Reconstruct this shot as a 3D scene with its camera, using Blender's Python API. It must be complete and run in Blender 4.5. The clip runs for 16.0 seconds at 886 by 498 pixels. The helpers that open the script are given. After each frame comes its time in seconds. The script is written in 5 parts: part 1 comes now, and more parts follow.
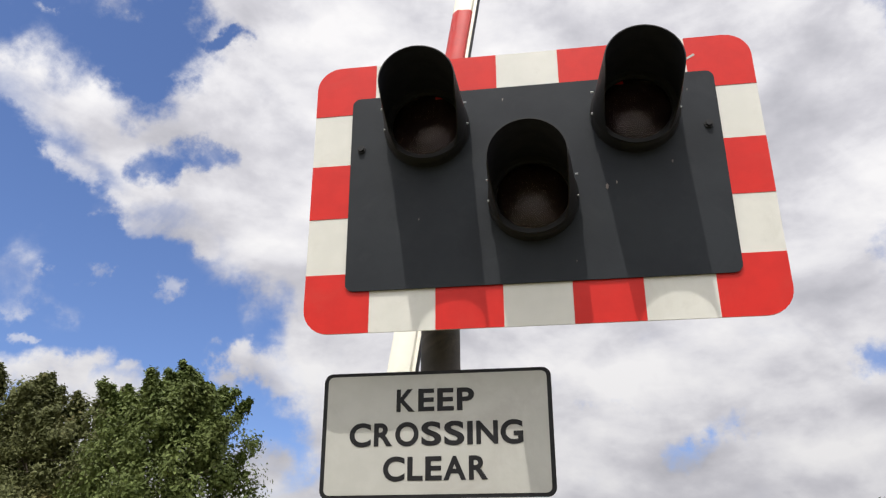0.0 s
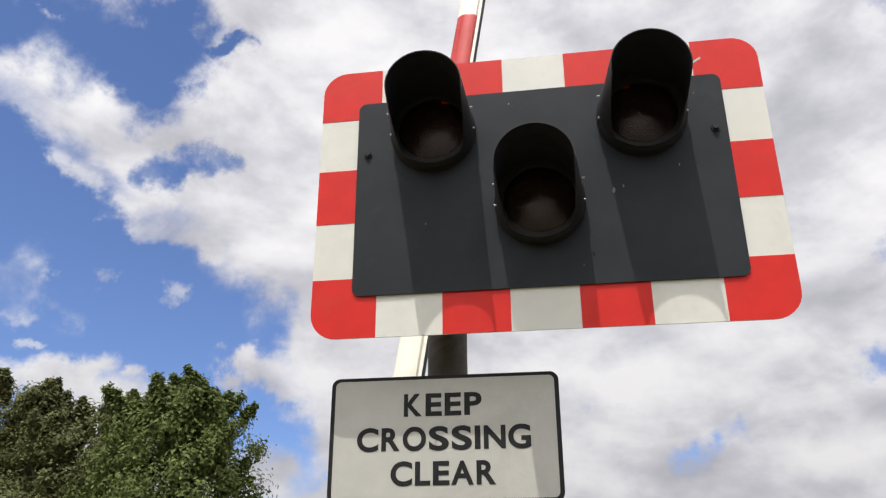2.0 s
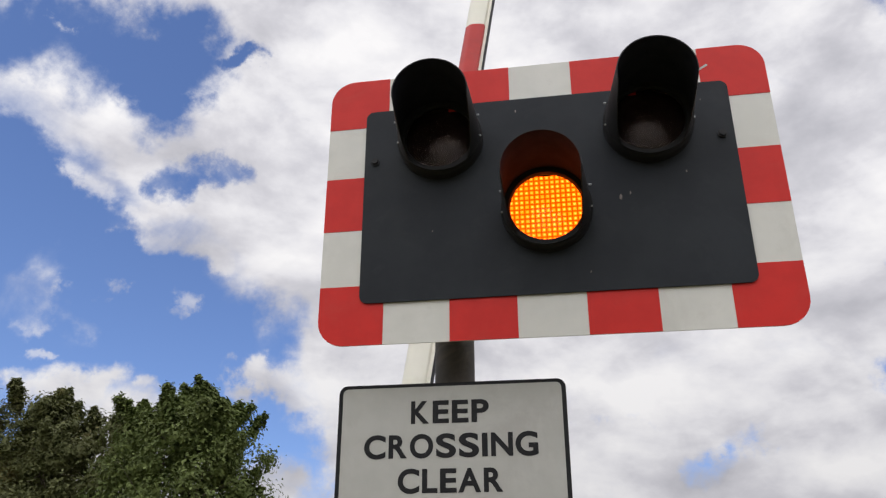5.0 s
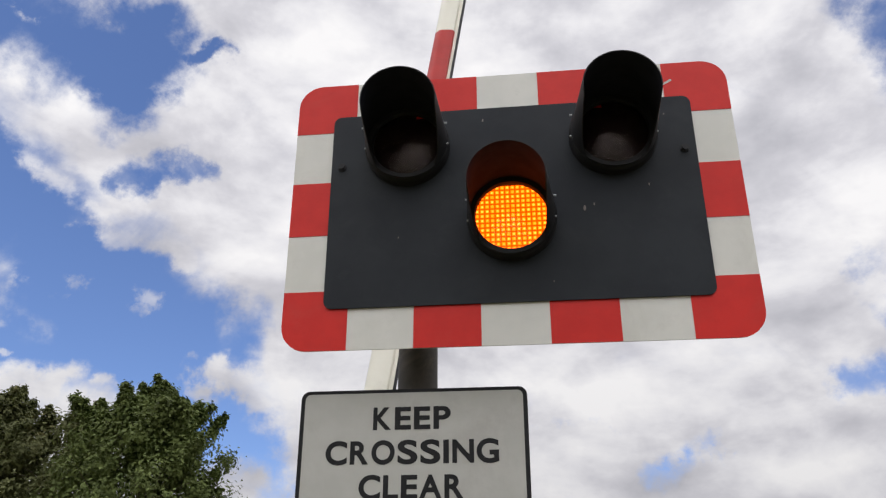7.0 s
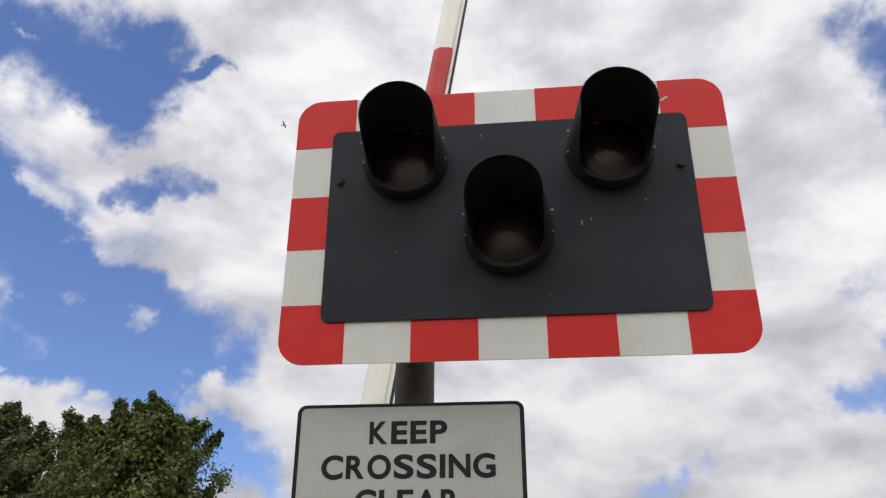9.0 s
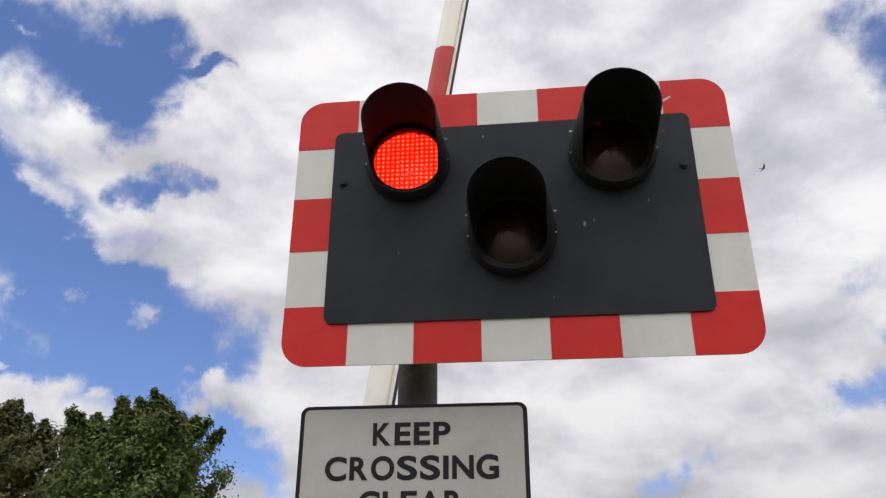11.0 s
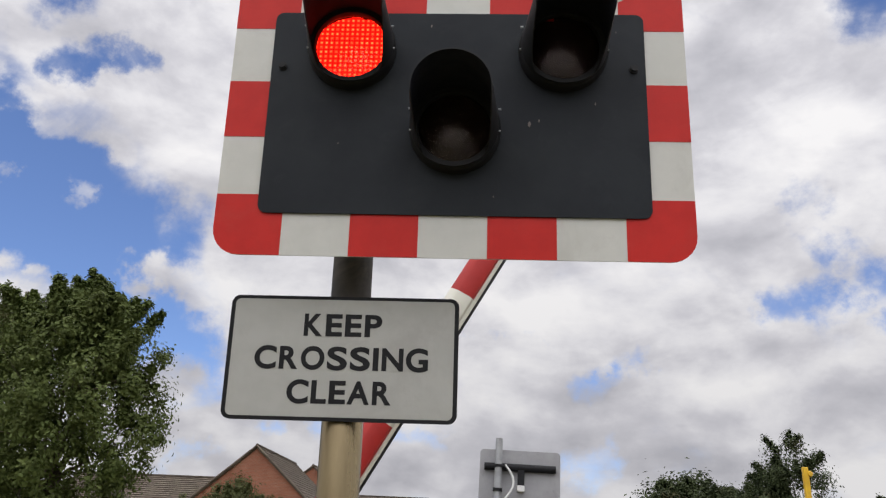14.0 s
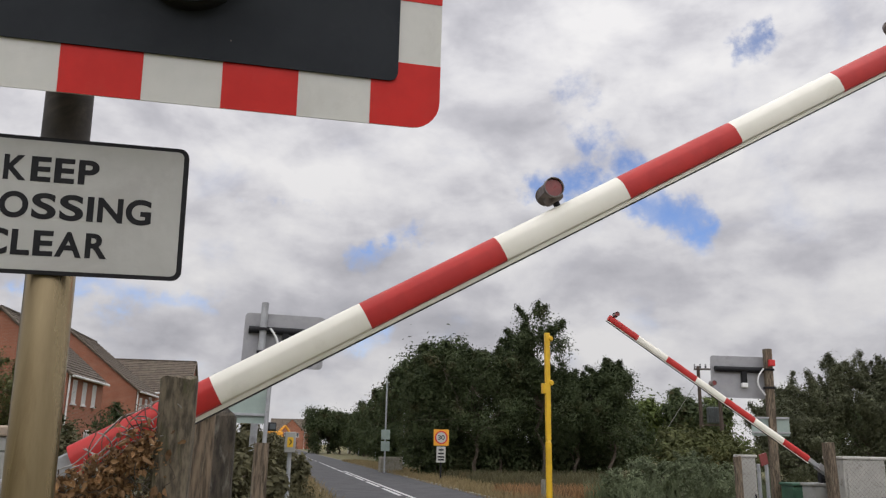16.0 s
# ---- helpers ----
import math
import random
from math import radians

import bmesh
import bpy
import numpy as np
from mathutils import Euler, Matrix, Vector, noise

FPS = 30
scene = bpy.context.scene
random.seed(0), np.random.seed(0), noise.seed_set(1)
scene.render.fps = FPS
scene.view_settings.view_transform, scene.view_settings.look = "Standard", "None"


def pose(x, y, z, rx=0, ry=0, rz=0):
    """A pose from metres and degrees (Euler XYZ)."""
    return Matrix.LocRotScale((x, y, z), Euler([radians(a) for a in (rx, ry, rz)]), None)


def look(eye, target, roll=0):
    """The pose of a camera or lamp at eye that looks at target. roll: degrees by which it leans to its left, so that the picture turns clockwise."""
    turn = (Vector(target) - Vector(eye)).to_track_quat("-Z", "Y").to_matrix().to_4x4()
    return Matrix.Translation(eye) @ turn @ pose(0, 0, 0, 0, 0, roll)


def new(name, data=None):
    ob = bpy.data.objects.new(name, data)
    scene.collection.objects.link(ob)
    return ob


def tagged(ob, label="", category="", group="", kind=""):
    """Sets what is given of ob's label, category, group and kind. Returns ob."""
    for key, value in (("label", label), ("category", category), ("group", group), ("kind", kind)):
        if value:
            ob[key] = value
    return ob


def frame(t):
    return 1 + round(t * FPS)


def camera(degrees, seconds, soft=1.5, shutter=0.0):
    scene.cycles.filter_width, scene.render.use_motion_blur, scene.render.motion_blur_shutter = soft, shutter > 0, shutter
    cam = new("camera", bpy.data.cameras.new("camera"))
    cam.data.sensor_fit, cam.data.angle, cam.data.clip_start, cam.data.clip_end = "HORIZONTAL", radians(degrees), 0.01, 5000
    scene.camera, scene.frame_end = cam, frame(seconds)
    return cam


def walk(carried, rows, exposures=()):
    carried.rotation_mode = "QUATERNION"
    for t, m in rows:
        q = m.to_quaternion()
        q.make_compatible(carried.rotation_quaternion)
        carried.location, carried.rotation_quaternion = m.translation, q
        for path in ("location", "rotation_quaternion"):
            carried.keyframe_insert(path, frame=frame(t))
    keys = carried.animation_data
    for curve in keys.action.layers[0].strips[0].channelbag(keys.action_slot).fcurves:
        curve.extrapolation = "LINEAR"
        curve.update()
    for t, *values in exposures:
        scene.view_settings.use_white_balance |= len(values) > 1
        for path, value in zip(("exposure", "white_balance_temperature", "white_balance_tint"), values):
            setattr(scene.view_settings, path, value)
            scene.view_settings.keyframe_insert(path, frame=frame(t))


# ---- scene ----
cam = camera(59.1, 16.0, soft=1.3)
PATH = [
    (0, (0.043, -1.777, 1.556), (-0.239, -0.038, 2.502), 2.0),
    (0.5, (0.04, -1.774, 1.55), (-0.264, -0.056, 2.529), 2.4),
    (1, (0.04, -1.781, 1.554), (-0.261, -0.068, 2.543), 1.9),
    (1.5, (0.041, -1.775, 1.549), (-0.245, -0.045, 2.51), 1.9),
    (2, (0.037, -1.778, 1.556), (-0.256, -0.045, 2.512), 2.0),
    (2.5, (0.038, -1.775, 1.554), (-0.278, -0.054, 2.524), 2.1),
    (3, (0.04, -1.775, 1.551), (-0.26, -0.063, 2.539), 1.7),
    (5.5, (0.045, -1.776, 1.548), (-0.273, -0.055, 2.517), 2.4),
    (6, (0.045, -1.78, 1.551), (-0.227, -0.044, 2.507), 2.5),
    (6.5, (0.04, -1.784, 1.548), (-0.188, -0.056, 2.528), 2.1),
    (7, (0.048, -1.791, 1.555), (-0.182, -0.065, 2.54), 2.0),
    (7.5, (0.046, -1.79, 1.553), (-0.183, -0.073, 2.551), 2.0),
    (8, (0.038, -1.788, 1.548), (-0.181, -0.077, 2.559), 1.9),
    (8.5, (0.051, -1.795, 1.557), (-0.18, -0.086, 2.57), 2.2),
    (9, (0.047, -1.79, 1.544), (-0.174, -0.086, 2.569), 2.2),
    (11.5, (0.043, -1.798, 1.556), (-0.182, -0.086, 2.565), 2.1),
    (12, (0.043, -1.795, 1.554), (-0.185, -0.077, 2.553), 2.5),
    (12.5, (0.046, -1.794, 1.547), (-0.173, -0.084, 2.56), 2.7),
    (13, (0.053, -1.793, 1.549), (-0.157, -0.059, 2.523), 2.7),
    (13.5, (0.061, -1.777, 1.546), (-0.098, 0.002, 2.447), 2.7),
    (14, (0.065, -1.77, 1.568), (-0.026, 0.067, 2.353), 3.1),
    (14.5, (0.099, -1.741, 1.574), (0.145, 0.123, 2.297), 3.5),
    (15, (0.121, -1.727, 1.575), (0.315, 0.165, 2.194), 3.3),
    (15.5, (0.153, -1.717, 1.571), (0.532, 0.168, 2.121), 2.0),
    (16, (0.175, -1.727, 1.563), (0.655, 0.152, 2.052), 1.0),
]
walk(cam, [(t, look(eye, target, roll)) for t, eye, target, roll in PATH], [(0.0, 0.0), (13.0, 0.0), (15.0, -0.07), (16.0, -0.10)])

# ---- world, sun, exposure ----
SUN_ELEVATION, SUN_AZIMUTH = 59.5, 190.5   # azimuth: degrees clockwise from +y, seen from above
SUN_DIR = Vector((math.sin(radians(SUN_AZIMUTH)) * math.cos(radians(SUN_ELEVATION)),
                  math.cos(radians(SUN_AZIMUTH)) * math.cos(radians(SUN_ELEVATION)),
                  math.sin(radians(SUN_ELEVATION))))
scene.view_settings.exposure = 0.0

# gaps in the cloud cover and wisps before the blue: from one direction to another, half-width in radians, strength
GAPS_WEST = [
    (-0.615, 0.525, 0.588, -0.499, 0.582, 0.642, 0.045, 1),
    (-0.499, 0.582, 0.642, -0.428, 0.636, 0.642, 0.039, 1),
    (-0.428, 0.636, 0.642, -0.357, 0.667, 0.654, 0.014, 1),
    (-0.481, 0.604, 0.635, -0.46, 0.652, 0.603, 0.032, 1),
    (-0.625, 0.6, 0.499, -0.586, 0.649, 0.485, 0.03, 0.9),
    (-0.633, 0.642, 0.432, -0.562, 0.697, 0.445, 0.061, 1),
    (-0.563, 0.7, 0.439, -0.448, 0.819, 0.358, 0.055, 1),
    (-0.62, 0.72, 0.313, -0.4, 0.848, 0.346, 0.045, 1),
    (-0.412, 0.832, 0.37, -0.38, 0.884, 0.272, 0.038, 1),
    (-0.349, 0.892, 0.288, -0.329, 0.916, 0.232, 0.035, 1),
    (-0.471, 0.711, 0.522, -0.383, 0.738, 0.555, 0.017, 0.8),
    (-0.688, 0.564, 0.457, -0.667, 0.688, 0.286, 0.094, 0.8),
]
GAPS_EAST = [
    (0.377, 0.669, 0.64, 0.409, 0.679, 0.609, 0.033, 0.74),
    (0.359, 0.877, 0.318, 0.402, 0.856, 0.324, 0.014, 0.57),
    (0.203, 0.939, 0.279, 0.129, 0.962, 0.242, 0.017, 0.41),
    (0.033, 0.959, 0.281, 0.075, 0.955, 0.288, 0.01, 0.33),
    (0.385, 0.821, 0.42, 0.444, 0.822, 0.357, 0.027, 0.7),
    (0.362, 0.879, 0.309, 0.421, 0.843, 0.336, 0.02, 0.7),
    (0.47, 0.831, 0.297, 0.506, 0.822, 0.263, 0.019, 0.63),
    (0.159, 0.952, 0.263, 0.205, 0.942, 0.265, 0.014, 0.61),
    (0.528, 0.715, 0.459, 0.546, 0.69, 0.475, 0.014, 0.61),
    (-0.163, 0.973, 0.162, -0.07, 0.984, 0.164, 0.022, 0.66),
    (0.131, 0.983, 0.128, 0.179, 0.973, 0.145, 0.022, 0.57),
    (-0.347, 0.929, 0.128, -0.25, 0.955, 0.159, 0.014, 0.41),
]
WISPS = [
    (-0.575, 0.727, 0.377, -0.535, 0.757, 0.375, 0.01, 0.65),
    (-0.54, 0.745, 0.391, -0.485, 0.792, 0.37, 0.009, 0.6),
    (-0.62, 0.701, 0.353, -0.589, 0.729, 0.35, 0.009, 0.5),
    (-0.602, 0.731, 0.321, -0.56, 0.765, 0.319, 0.007, 0.6),
    (-0.61, 0.744, 0.273, -0.534, 0.792, 0.294, 0.016, 1),
    (-0.492, 0.819, 0.295, -0.47, 0.83, 0.299, 0.008, 0.8),
    (-0.382, 0.862, 0.333, -0.284, 0.904, 0.319, 0.014, 1),
    (-0.35, 0.911, 0.218, -0.341, 0.914, 0.218, 0.022, 1),
    (-0.567, 0.657, 0.497, -0.494, 0.728, 0.475, 0.011, 0.7),
    (-0.501, 0.736, 0.456, -0.452, 0.781, 0.431, 0.016, 0.9),
    (-0.576, 0.528, 0.624, -0.535, 0.568, 0.625, 0.007, 0.5),
    (-0.118, 0.983, 0.14, -0.068, 0.986, 0.151, 0.017, 1),
]


def node(tree, kind, **inputs):
    n = tree.nodes.new(kind)
    for key, value in inputs.items():
        sock = n.inputs[int(key[1:])] if key[0] == "i" and key[1:].isdigit() else n.inputs[key.replace("_", " ")]
        if isinstance(value, bpy.types.NodeSocket):
            tree.links.new(value, sock)
        else:
            sock.default_value = value
    return n


def math_node(tree, op, a, b=0.0, clamp=False):
    n = node(tree, "ShaderNodeMath", i0=a, i1=b)
    n.operation, n.use_clamp = op, clamp
    return n.outputs[0]


def vec_node(tree, op, a, b=(0, 0, 0)):
    n = node(tree, "ShaderNodeVectorMath", i0=a, i1=b)
    n.operation = op
    return n


def mix_color(tree, fac, a, b, blend="MIX"):
    n = tree.nodes.new("ShaderNodeMix")
    n.data_type, n.blend_type = "RGBA", blend
    for sock, value in ((n.inputs[0], fac), (n.inputs[6], a), (n.inputs[7], b)):
        if isinstance(value, bpy.types.NodeSocket):
            tree.links.new(value, sock)
        else:
            sock.default_value = value if sock == n.inputs[0] else (*value[:3], 1)
    return n.outputs[2]


def ramp(tree, fac, stops):
    n = node(tree, "ShaderNodeValToRGB", Fac=fac)
    while len(n.color_ramp.elements) < len(stops):
        n.color_ramp.elements.new(0.5)
    for el, (pos, col) in zip(n.color_ramp.elements, stops):
        el.position, el.color = pos, (*col, 1) if len(col) == 3 else col
    return n.outputs[0]


def remap(tree, value, a, b, c=0.0, d=1.0, smooth=True):
    n = node(tree, "ShaderNodeMapRange", i0=value, i1=a, i2=b, i3=c, i4=d)
    n.interpolation_type = "SMOOTHSTEP" if smooth else "LINEAR"
    return n.outputs[0]


def sky_bands(t, at, bands):
    """1 along the given bands of the sky, fading out at their edges."""
    out = None
    for x1, y1, z1, x2, y2, z2, r, strength in bands:
        a, way = Vector((x1, y1, z1)), Vector((x2 - x1, y2 - y1, z2 - z1))
        rel = vec_node(t, "SUBTRACT", at, tuple(a)).outputs[0]
        k = math_node(t, "DIVIDE", vec_node(t, "DOT_PRODUCT", rel, tuple(way)).outputs["Value"], max(1e-6, way.length_squared), True)
        along = node(t, "ShaderNodeVectorMath", i0=tuple(way))
        along.operation = "SCALE"
        t.links.new(k, along.inputs["Scale"])
        off = vec_node(t, "LENGTH", vec_node(t, "SUBTRACT", rel, along.outputs[0]).outputs[0]).outputs["Value"]
        g = remap(t, off, 2.2 * r, 0.3 * r, 0.0, strength)
        out = g if out is None else math_node(t, "MAXIMUM", out, g)
    return out


def build_world():
    world = bpy.data.worlds.new("sky")
    scene.world = world
    world.use_nodes = True
    t = world.node_tree
    t.nodes.clear()
    way = node(t, "ShaderNodeTexCoord").outputs["Generated"]
    sky = t.nodes.new("ShaderNodeTexSky")
    sky.sky_type, sky.sun_disc = "NISHITA", False
    sky.sun_elevation, sky.sun_rotation = radians(SUN_ELEVATION), radians(SUN_AZIMUTH)
    sky.air_density, sky.dust_density, sky.ozone_density = 1.0, 0.2, 1.5
    sep = node(t, "ShaderNodeSeparateXYZ", i0=way)
    # flat cloud deck seen in perspective
    lift = math_node(t, "ADD", math_node(t, "MAXIMUM", sep.outputs[2], 0.0), 0.22)
    deck = node(t, "ShaderNodeCombineXYZ", i0=math_node(t, "DIVIDE", sep.outputs[0], lift),
                i1=math_node(t, "DIVIDE", sep.outputs[1], lift), i2=0.0).outputs[0]
    big = node(t, "ShaderNodeTexNoise", Vector=deck, Scale=2.4, Detail=10.0, Roughness=0.52, Distortion=0.35).outputs[0]
    fluff = node(t, "ShaderNodeTexNoise", Vector=way, Scale=9.0, Detail=9.0, Roughness=0.56, Distortion=0.5).outputs[0]
    soft = vec_node(t, "MULTIPLY", way, (1.0, 1.0, 1.5)).outputs[0]
    shade = node(t, "ShaderNodeTexNoise", Vector=vec_node(t, "ADD", soft, (3.1, 7.7, 0)).outputs[0], Scale=4.2, Detail=7.0,
                 Roughness=0.5, Distortion=0.15).outputs[0]
    # rolls of cloud, drawn out sideways towards the horizon
    far = math_node(t, "ADD", math_node(t, "MAXIMUM", sep.outputs[2], 0.0), 0.13)
    rolls = node(t, "ShaderNodeCombineXYZ", i0=math_node(t, "DIVIDE", sep.outputs[0], far),
                 i1=math_node(t, "DIVIDE", sep.outputs[1], far), i2=0.0).outputs[0]
    streak = node(t, "ShaderNodeTexNoise", Vector=rolls, Scale=2.6, Detail=8.0, Roughness=0.55, Distortion=0.4).outputs[0]
    # ragged copy of the direction, so that the gaps have torn edges
    warp = node(t, "ShaderNodeTexNoise", Vector=way, Scale=8.0, Detail=9.0, Roughness=0.60).outputs["Color"]
    warp = vec_node(t, "SUBTRACT", warp, (0.5, 0.5, 0.5)).outputs[0]
    warp = vec_node(t, "MULTIPLY", warp, (0.22, 0.22, 0.13)).outputs[0]
    torn = vec_node(t, "ADD", way, warp).outputs[0]
    gap = sky_bands(t, torn, GAPS_WEST + GAPS_EAST)
    wisp = sky_bands(t, torn, WISPS)
    gap = math_node(t, "MULTIPLY", gap, math_node(t, "SUBTRACT", 1.0, math_node(t, "MULTIPLY", wisp, 0.8)))
    cover = math_node(t, "ADD", math_node(t, "MULTIPLY", big, 0.45), math_node(t, "MULTIPLY", fluff, 0.80))
    cover = math_node(t, "ADD", cover, 0.19)
    cover = math_node(t, "SUBTRACT", cover, math_node(t, "MULTIPLY", gap, 0.78))
    cover = math_node(t, "ADD", cover, math_node(t, "MULTIPLY", math_node(t, "SUBTRACT", streak, 0.5), 0.25))
    mask = remap(t, cover, 0.12, 0.76)
    # lit tops and grey bellies: how the billows thin out upwards
    squash = vec_node(t, "MULTIPLY", way, (1.0, 1.0, 1.9)).outputs[0]
    billow = node(t, "ShaderNodeTexNoise", Vector=squash, Scale=5.5, Detail=8.0, Roughness=0.54, Distortion=0.15).outputs[0]
    above = vec_node(t, "ADD", squash, (0.0, 0.0, 0.06)).outputs[0]
    above = node(t, "ShaderNodeTexNoise", Vector=above, Scale=5.5, Detail=5.0, Roughness=0.5, Distortion=0.15).outputs[0]
    relief = math_node(t, "SUBTRACT", billow, above)
    thick = math_node(t, "ADD", math_node(t, "MULTIPLY", shade, 0.50), math_node(t, "MULTIPLY", fluff, 0.22))
    thick = math_node(t, "ADD", thick, math_node(t, "MULTIPLY", billow, 0.28))
    thick = math_node(t, "ADD", thick, math_node(t, "MULTIPLY", relief, 0.50))
    cloud = ramp(t, thick, [(0.33, (0.54, 0.537, 0.585)), (0.44, (0.69, 0.682, 0.73)), (0.52, (0.85, 0.84, 0.875)), (0.62, (0.995, 0.98, 0.99))])
    # clouds are brighter towards the sun
    near_sun = remap(t, vec_node(t, "DOT_PRODUCT", way, tuple(SUN_DIR)).outputs["Value"], 0.45, 1.0, 1.0, 2.9)
    # the deck is thicker and greyer low down
    low = remap(t, sep.outputs[2], 0.0, 0.60, 0.74, 0.98)
    near_sun = math_node(t, "MULTIPLY", near_sun, low)
    # the deck lets through most light overhead
    near_sun = math_node(t, "MULTIPLY", near_sun, remap(t, sep.outputs[2], 0.72, 0.95, 1.0, 1.5))
    glow = node(t, "ShaderNodeVectorMath", i0=cloud)
    glow.operation = "SCALE"
    t.links.new(math_node(t, "MULTIPLY", near_sun, CLOUD_LIGHT), glow.inputs["Scale"])
    blue = vec_node(t, "MULTIPLY", sky.outputs[0], SKY_LIGHT)
    col = mix_color(t, mask, blue.outputs[0], glow.outputs[0])
    back = node(t, "ShaderNodeBackground", Color=col, Strength=1.0)
    t.links.new(back.outputs[0], node(t, "ShaderNodeOutputWorld").inputs[0])


SKY_LIGHT, CLOUD_LIGHT = (0.112, 0.121, 0.156), 0.99
build_world()
sun = new("sun", bpy.data.lights.new("sun", "SUN"))
sun.data.energy, sun.data.angle, sun.data.color = 3.2, radians(0.53), (1.0, 0.95, 0.87)
sun.matrix_world = look(SUN_DIR * 100, (0, 0, 0))


# ---- materials ----
def material(name, c1, c2=None, scale=8.0, rough=0.6, metal=0.0, bump=0.0, fine=60.0, c3=None, rough2=None, stain=3.0, spec=0.5, random_tint=0.0, grain=1.0):
    """Base colour that wanders between c1 and c2 at one scale and stains of c3 at another; fine grain as bump."""
    m = bpy.data.materials.new(name)
    m.use_nodes = True
    t = m.node_tree
    b = t.nodes["Principled BSDF"]
    at = node(t, "ShaderNodeTexCoord").outputs["Object"]
    if grain != 1.0:
        at = vec_node(t, "MULTIPLY", at, (1, 1, grain)).outputs[0]
    n1 = node(t, "ShaderNodeTexNoise", Vector=at, Scale=scale, Detail=6.0, Roughness=0.6).outputs[0]
    col = mix_color(t, remap(t, n1, 0.35, 0.65), c1, c2 or c1)
    if c3:
        n2 = node(t, "ShaderNodeTexNoise", Vector=at, Scale=stain, Detail=8.0, Roughness=0.7, Distortion=0.6).outputs[0]
        col = mix_color(t, remap(t, n2, 0.52, 0.72), col, c3)
    if random_tint:
        r = node(t, "ShaderNodeObjectInfo").outputs["Random"]
        hsv = node(t, "ShaderNodeHueSaturation", Color=col, Value=remap(t, r, 0, 1, 1 - random_tint, 1 + random_tint, False))
        col = hsv.outputs[0]
    t.links.new(col, b.inputs["Base Color"])
    b.inputs["Metallic"].default_value = metal
    b.inputs["Specular IOR Level"].default_value = spec
    t.links.new(remap(t, n1, 0.2, 0.8, rough, rough2 if rough2 is not None else min(1, rough + 0.12)), b.inputs["Roughness"])
    if bump:
        n3 = node(t, "ShaderNodeTexNoise", Vector=at, Scale=fine, Detail=4.0).outputs[0]
        bp = node(t, "ShaderNodeBump", Strength=bump, Distance=0.01, Height=n3)
        t.links.new(bp.outputs[0], b.inputs["Normal"])
    return m


def leaf_material(name, dark, light, dry=None, each=0.42):
    m = bpy.data.materials.new(name)
    m.use_nodes = True
    t = m.node_tree
    t.nodes.clear()
    isl = node(t, "ShaderNodeNewGeometry").outputs["Random Per Island"]
    at = node(t, "ShaderNodeTexCoord").outputs["Object"]
    clump = node(t, "ShaderNodeTexNoise", Vector=at, Scale=2.3, Detail=2.0).outputs[0]
    blend = math_node(t, "ADD", math_node(t, "MULTIPLY", isl, each), remap(t, clump, 0.3, 0.7, 0.0, 1 - each))
    col = mix_color(t, blend, dark, light)
    n = node(t, "ShaderNodeTexNoise", Vector=at, Scale=0.8, Detail=3.0).outputs[0]
    col = mix_color(t, remap(t, n, 0.35, 0.7), col, tuple(0.62 * a for a in light))
    if dry:
        col = mix_color(t, remap(t, node(t, "ShaderNodeTexNoise", Vector=at, Scale=0.55, Detail=5.0).outputs[0], 0.56, 0.74), col, dry)
    p = node(t, "ShaderNodeBsdfPrincipled", Base_Color=col, Roughness=0.65, Specular_IOR_Level=0.18)
    tr = node(t, "ShaderNodeBsdfTranslucent", Color=col)
    mx = node(t, "ShaderNodeMixShader", i0=0.25, i1=p.outputs[0], i2=tr.outputs[0])
    t.links.new(mx.outputs[0], node(t, "ShaderNodeOutputMaterial").inputs[0])
    return m


def brick_material(name, c1, c2, mortar):
    m = bpy.data.materials.new(name)
    m.use_nodes = True
    t = m.node_tree
    b = t.nodes["Principled BSDF"]
    at = node(t, "ShaderNodeTexCoord").outputs["Object"]
    s = node(t, "ShaderNodeSeparateXYZ", i0=at)
    uv = node(t, "ShaderNodeCombineXYZ", i0=math_node(t, "ADD", s.outputs[0], s.outputs[1]), i1=s.outputs[2], i2=0.0).outputs[0]
    br = node(t, "ShaderNodeTexBrick", Vector=uv, Color1=(*c1, 1), Color2=(*c2, 1), Mortar=(*mortar, 1), Scale=1.0, Mortar_Size=0.008,
              Brick_Width=0.225, Row_Height=0.075)
    n = node(t, "ShaderNodeTexNoise", Vector=at, Scale=1.2, Detail=5.0).outputs[0]
    col = mix_color(t, remap(t, n, 0.3, 0.7, 0.0, 0.35), br.outputs[0], tuple(a * 0.6 for a in c1))
    t.links.new(col, b.inputs["Base Color"])
    b.inputs["Roughness"].default_value = 0.85
    return m


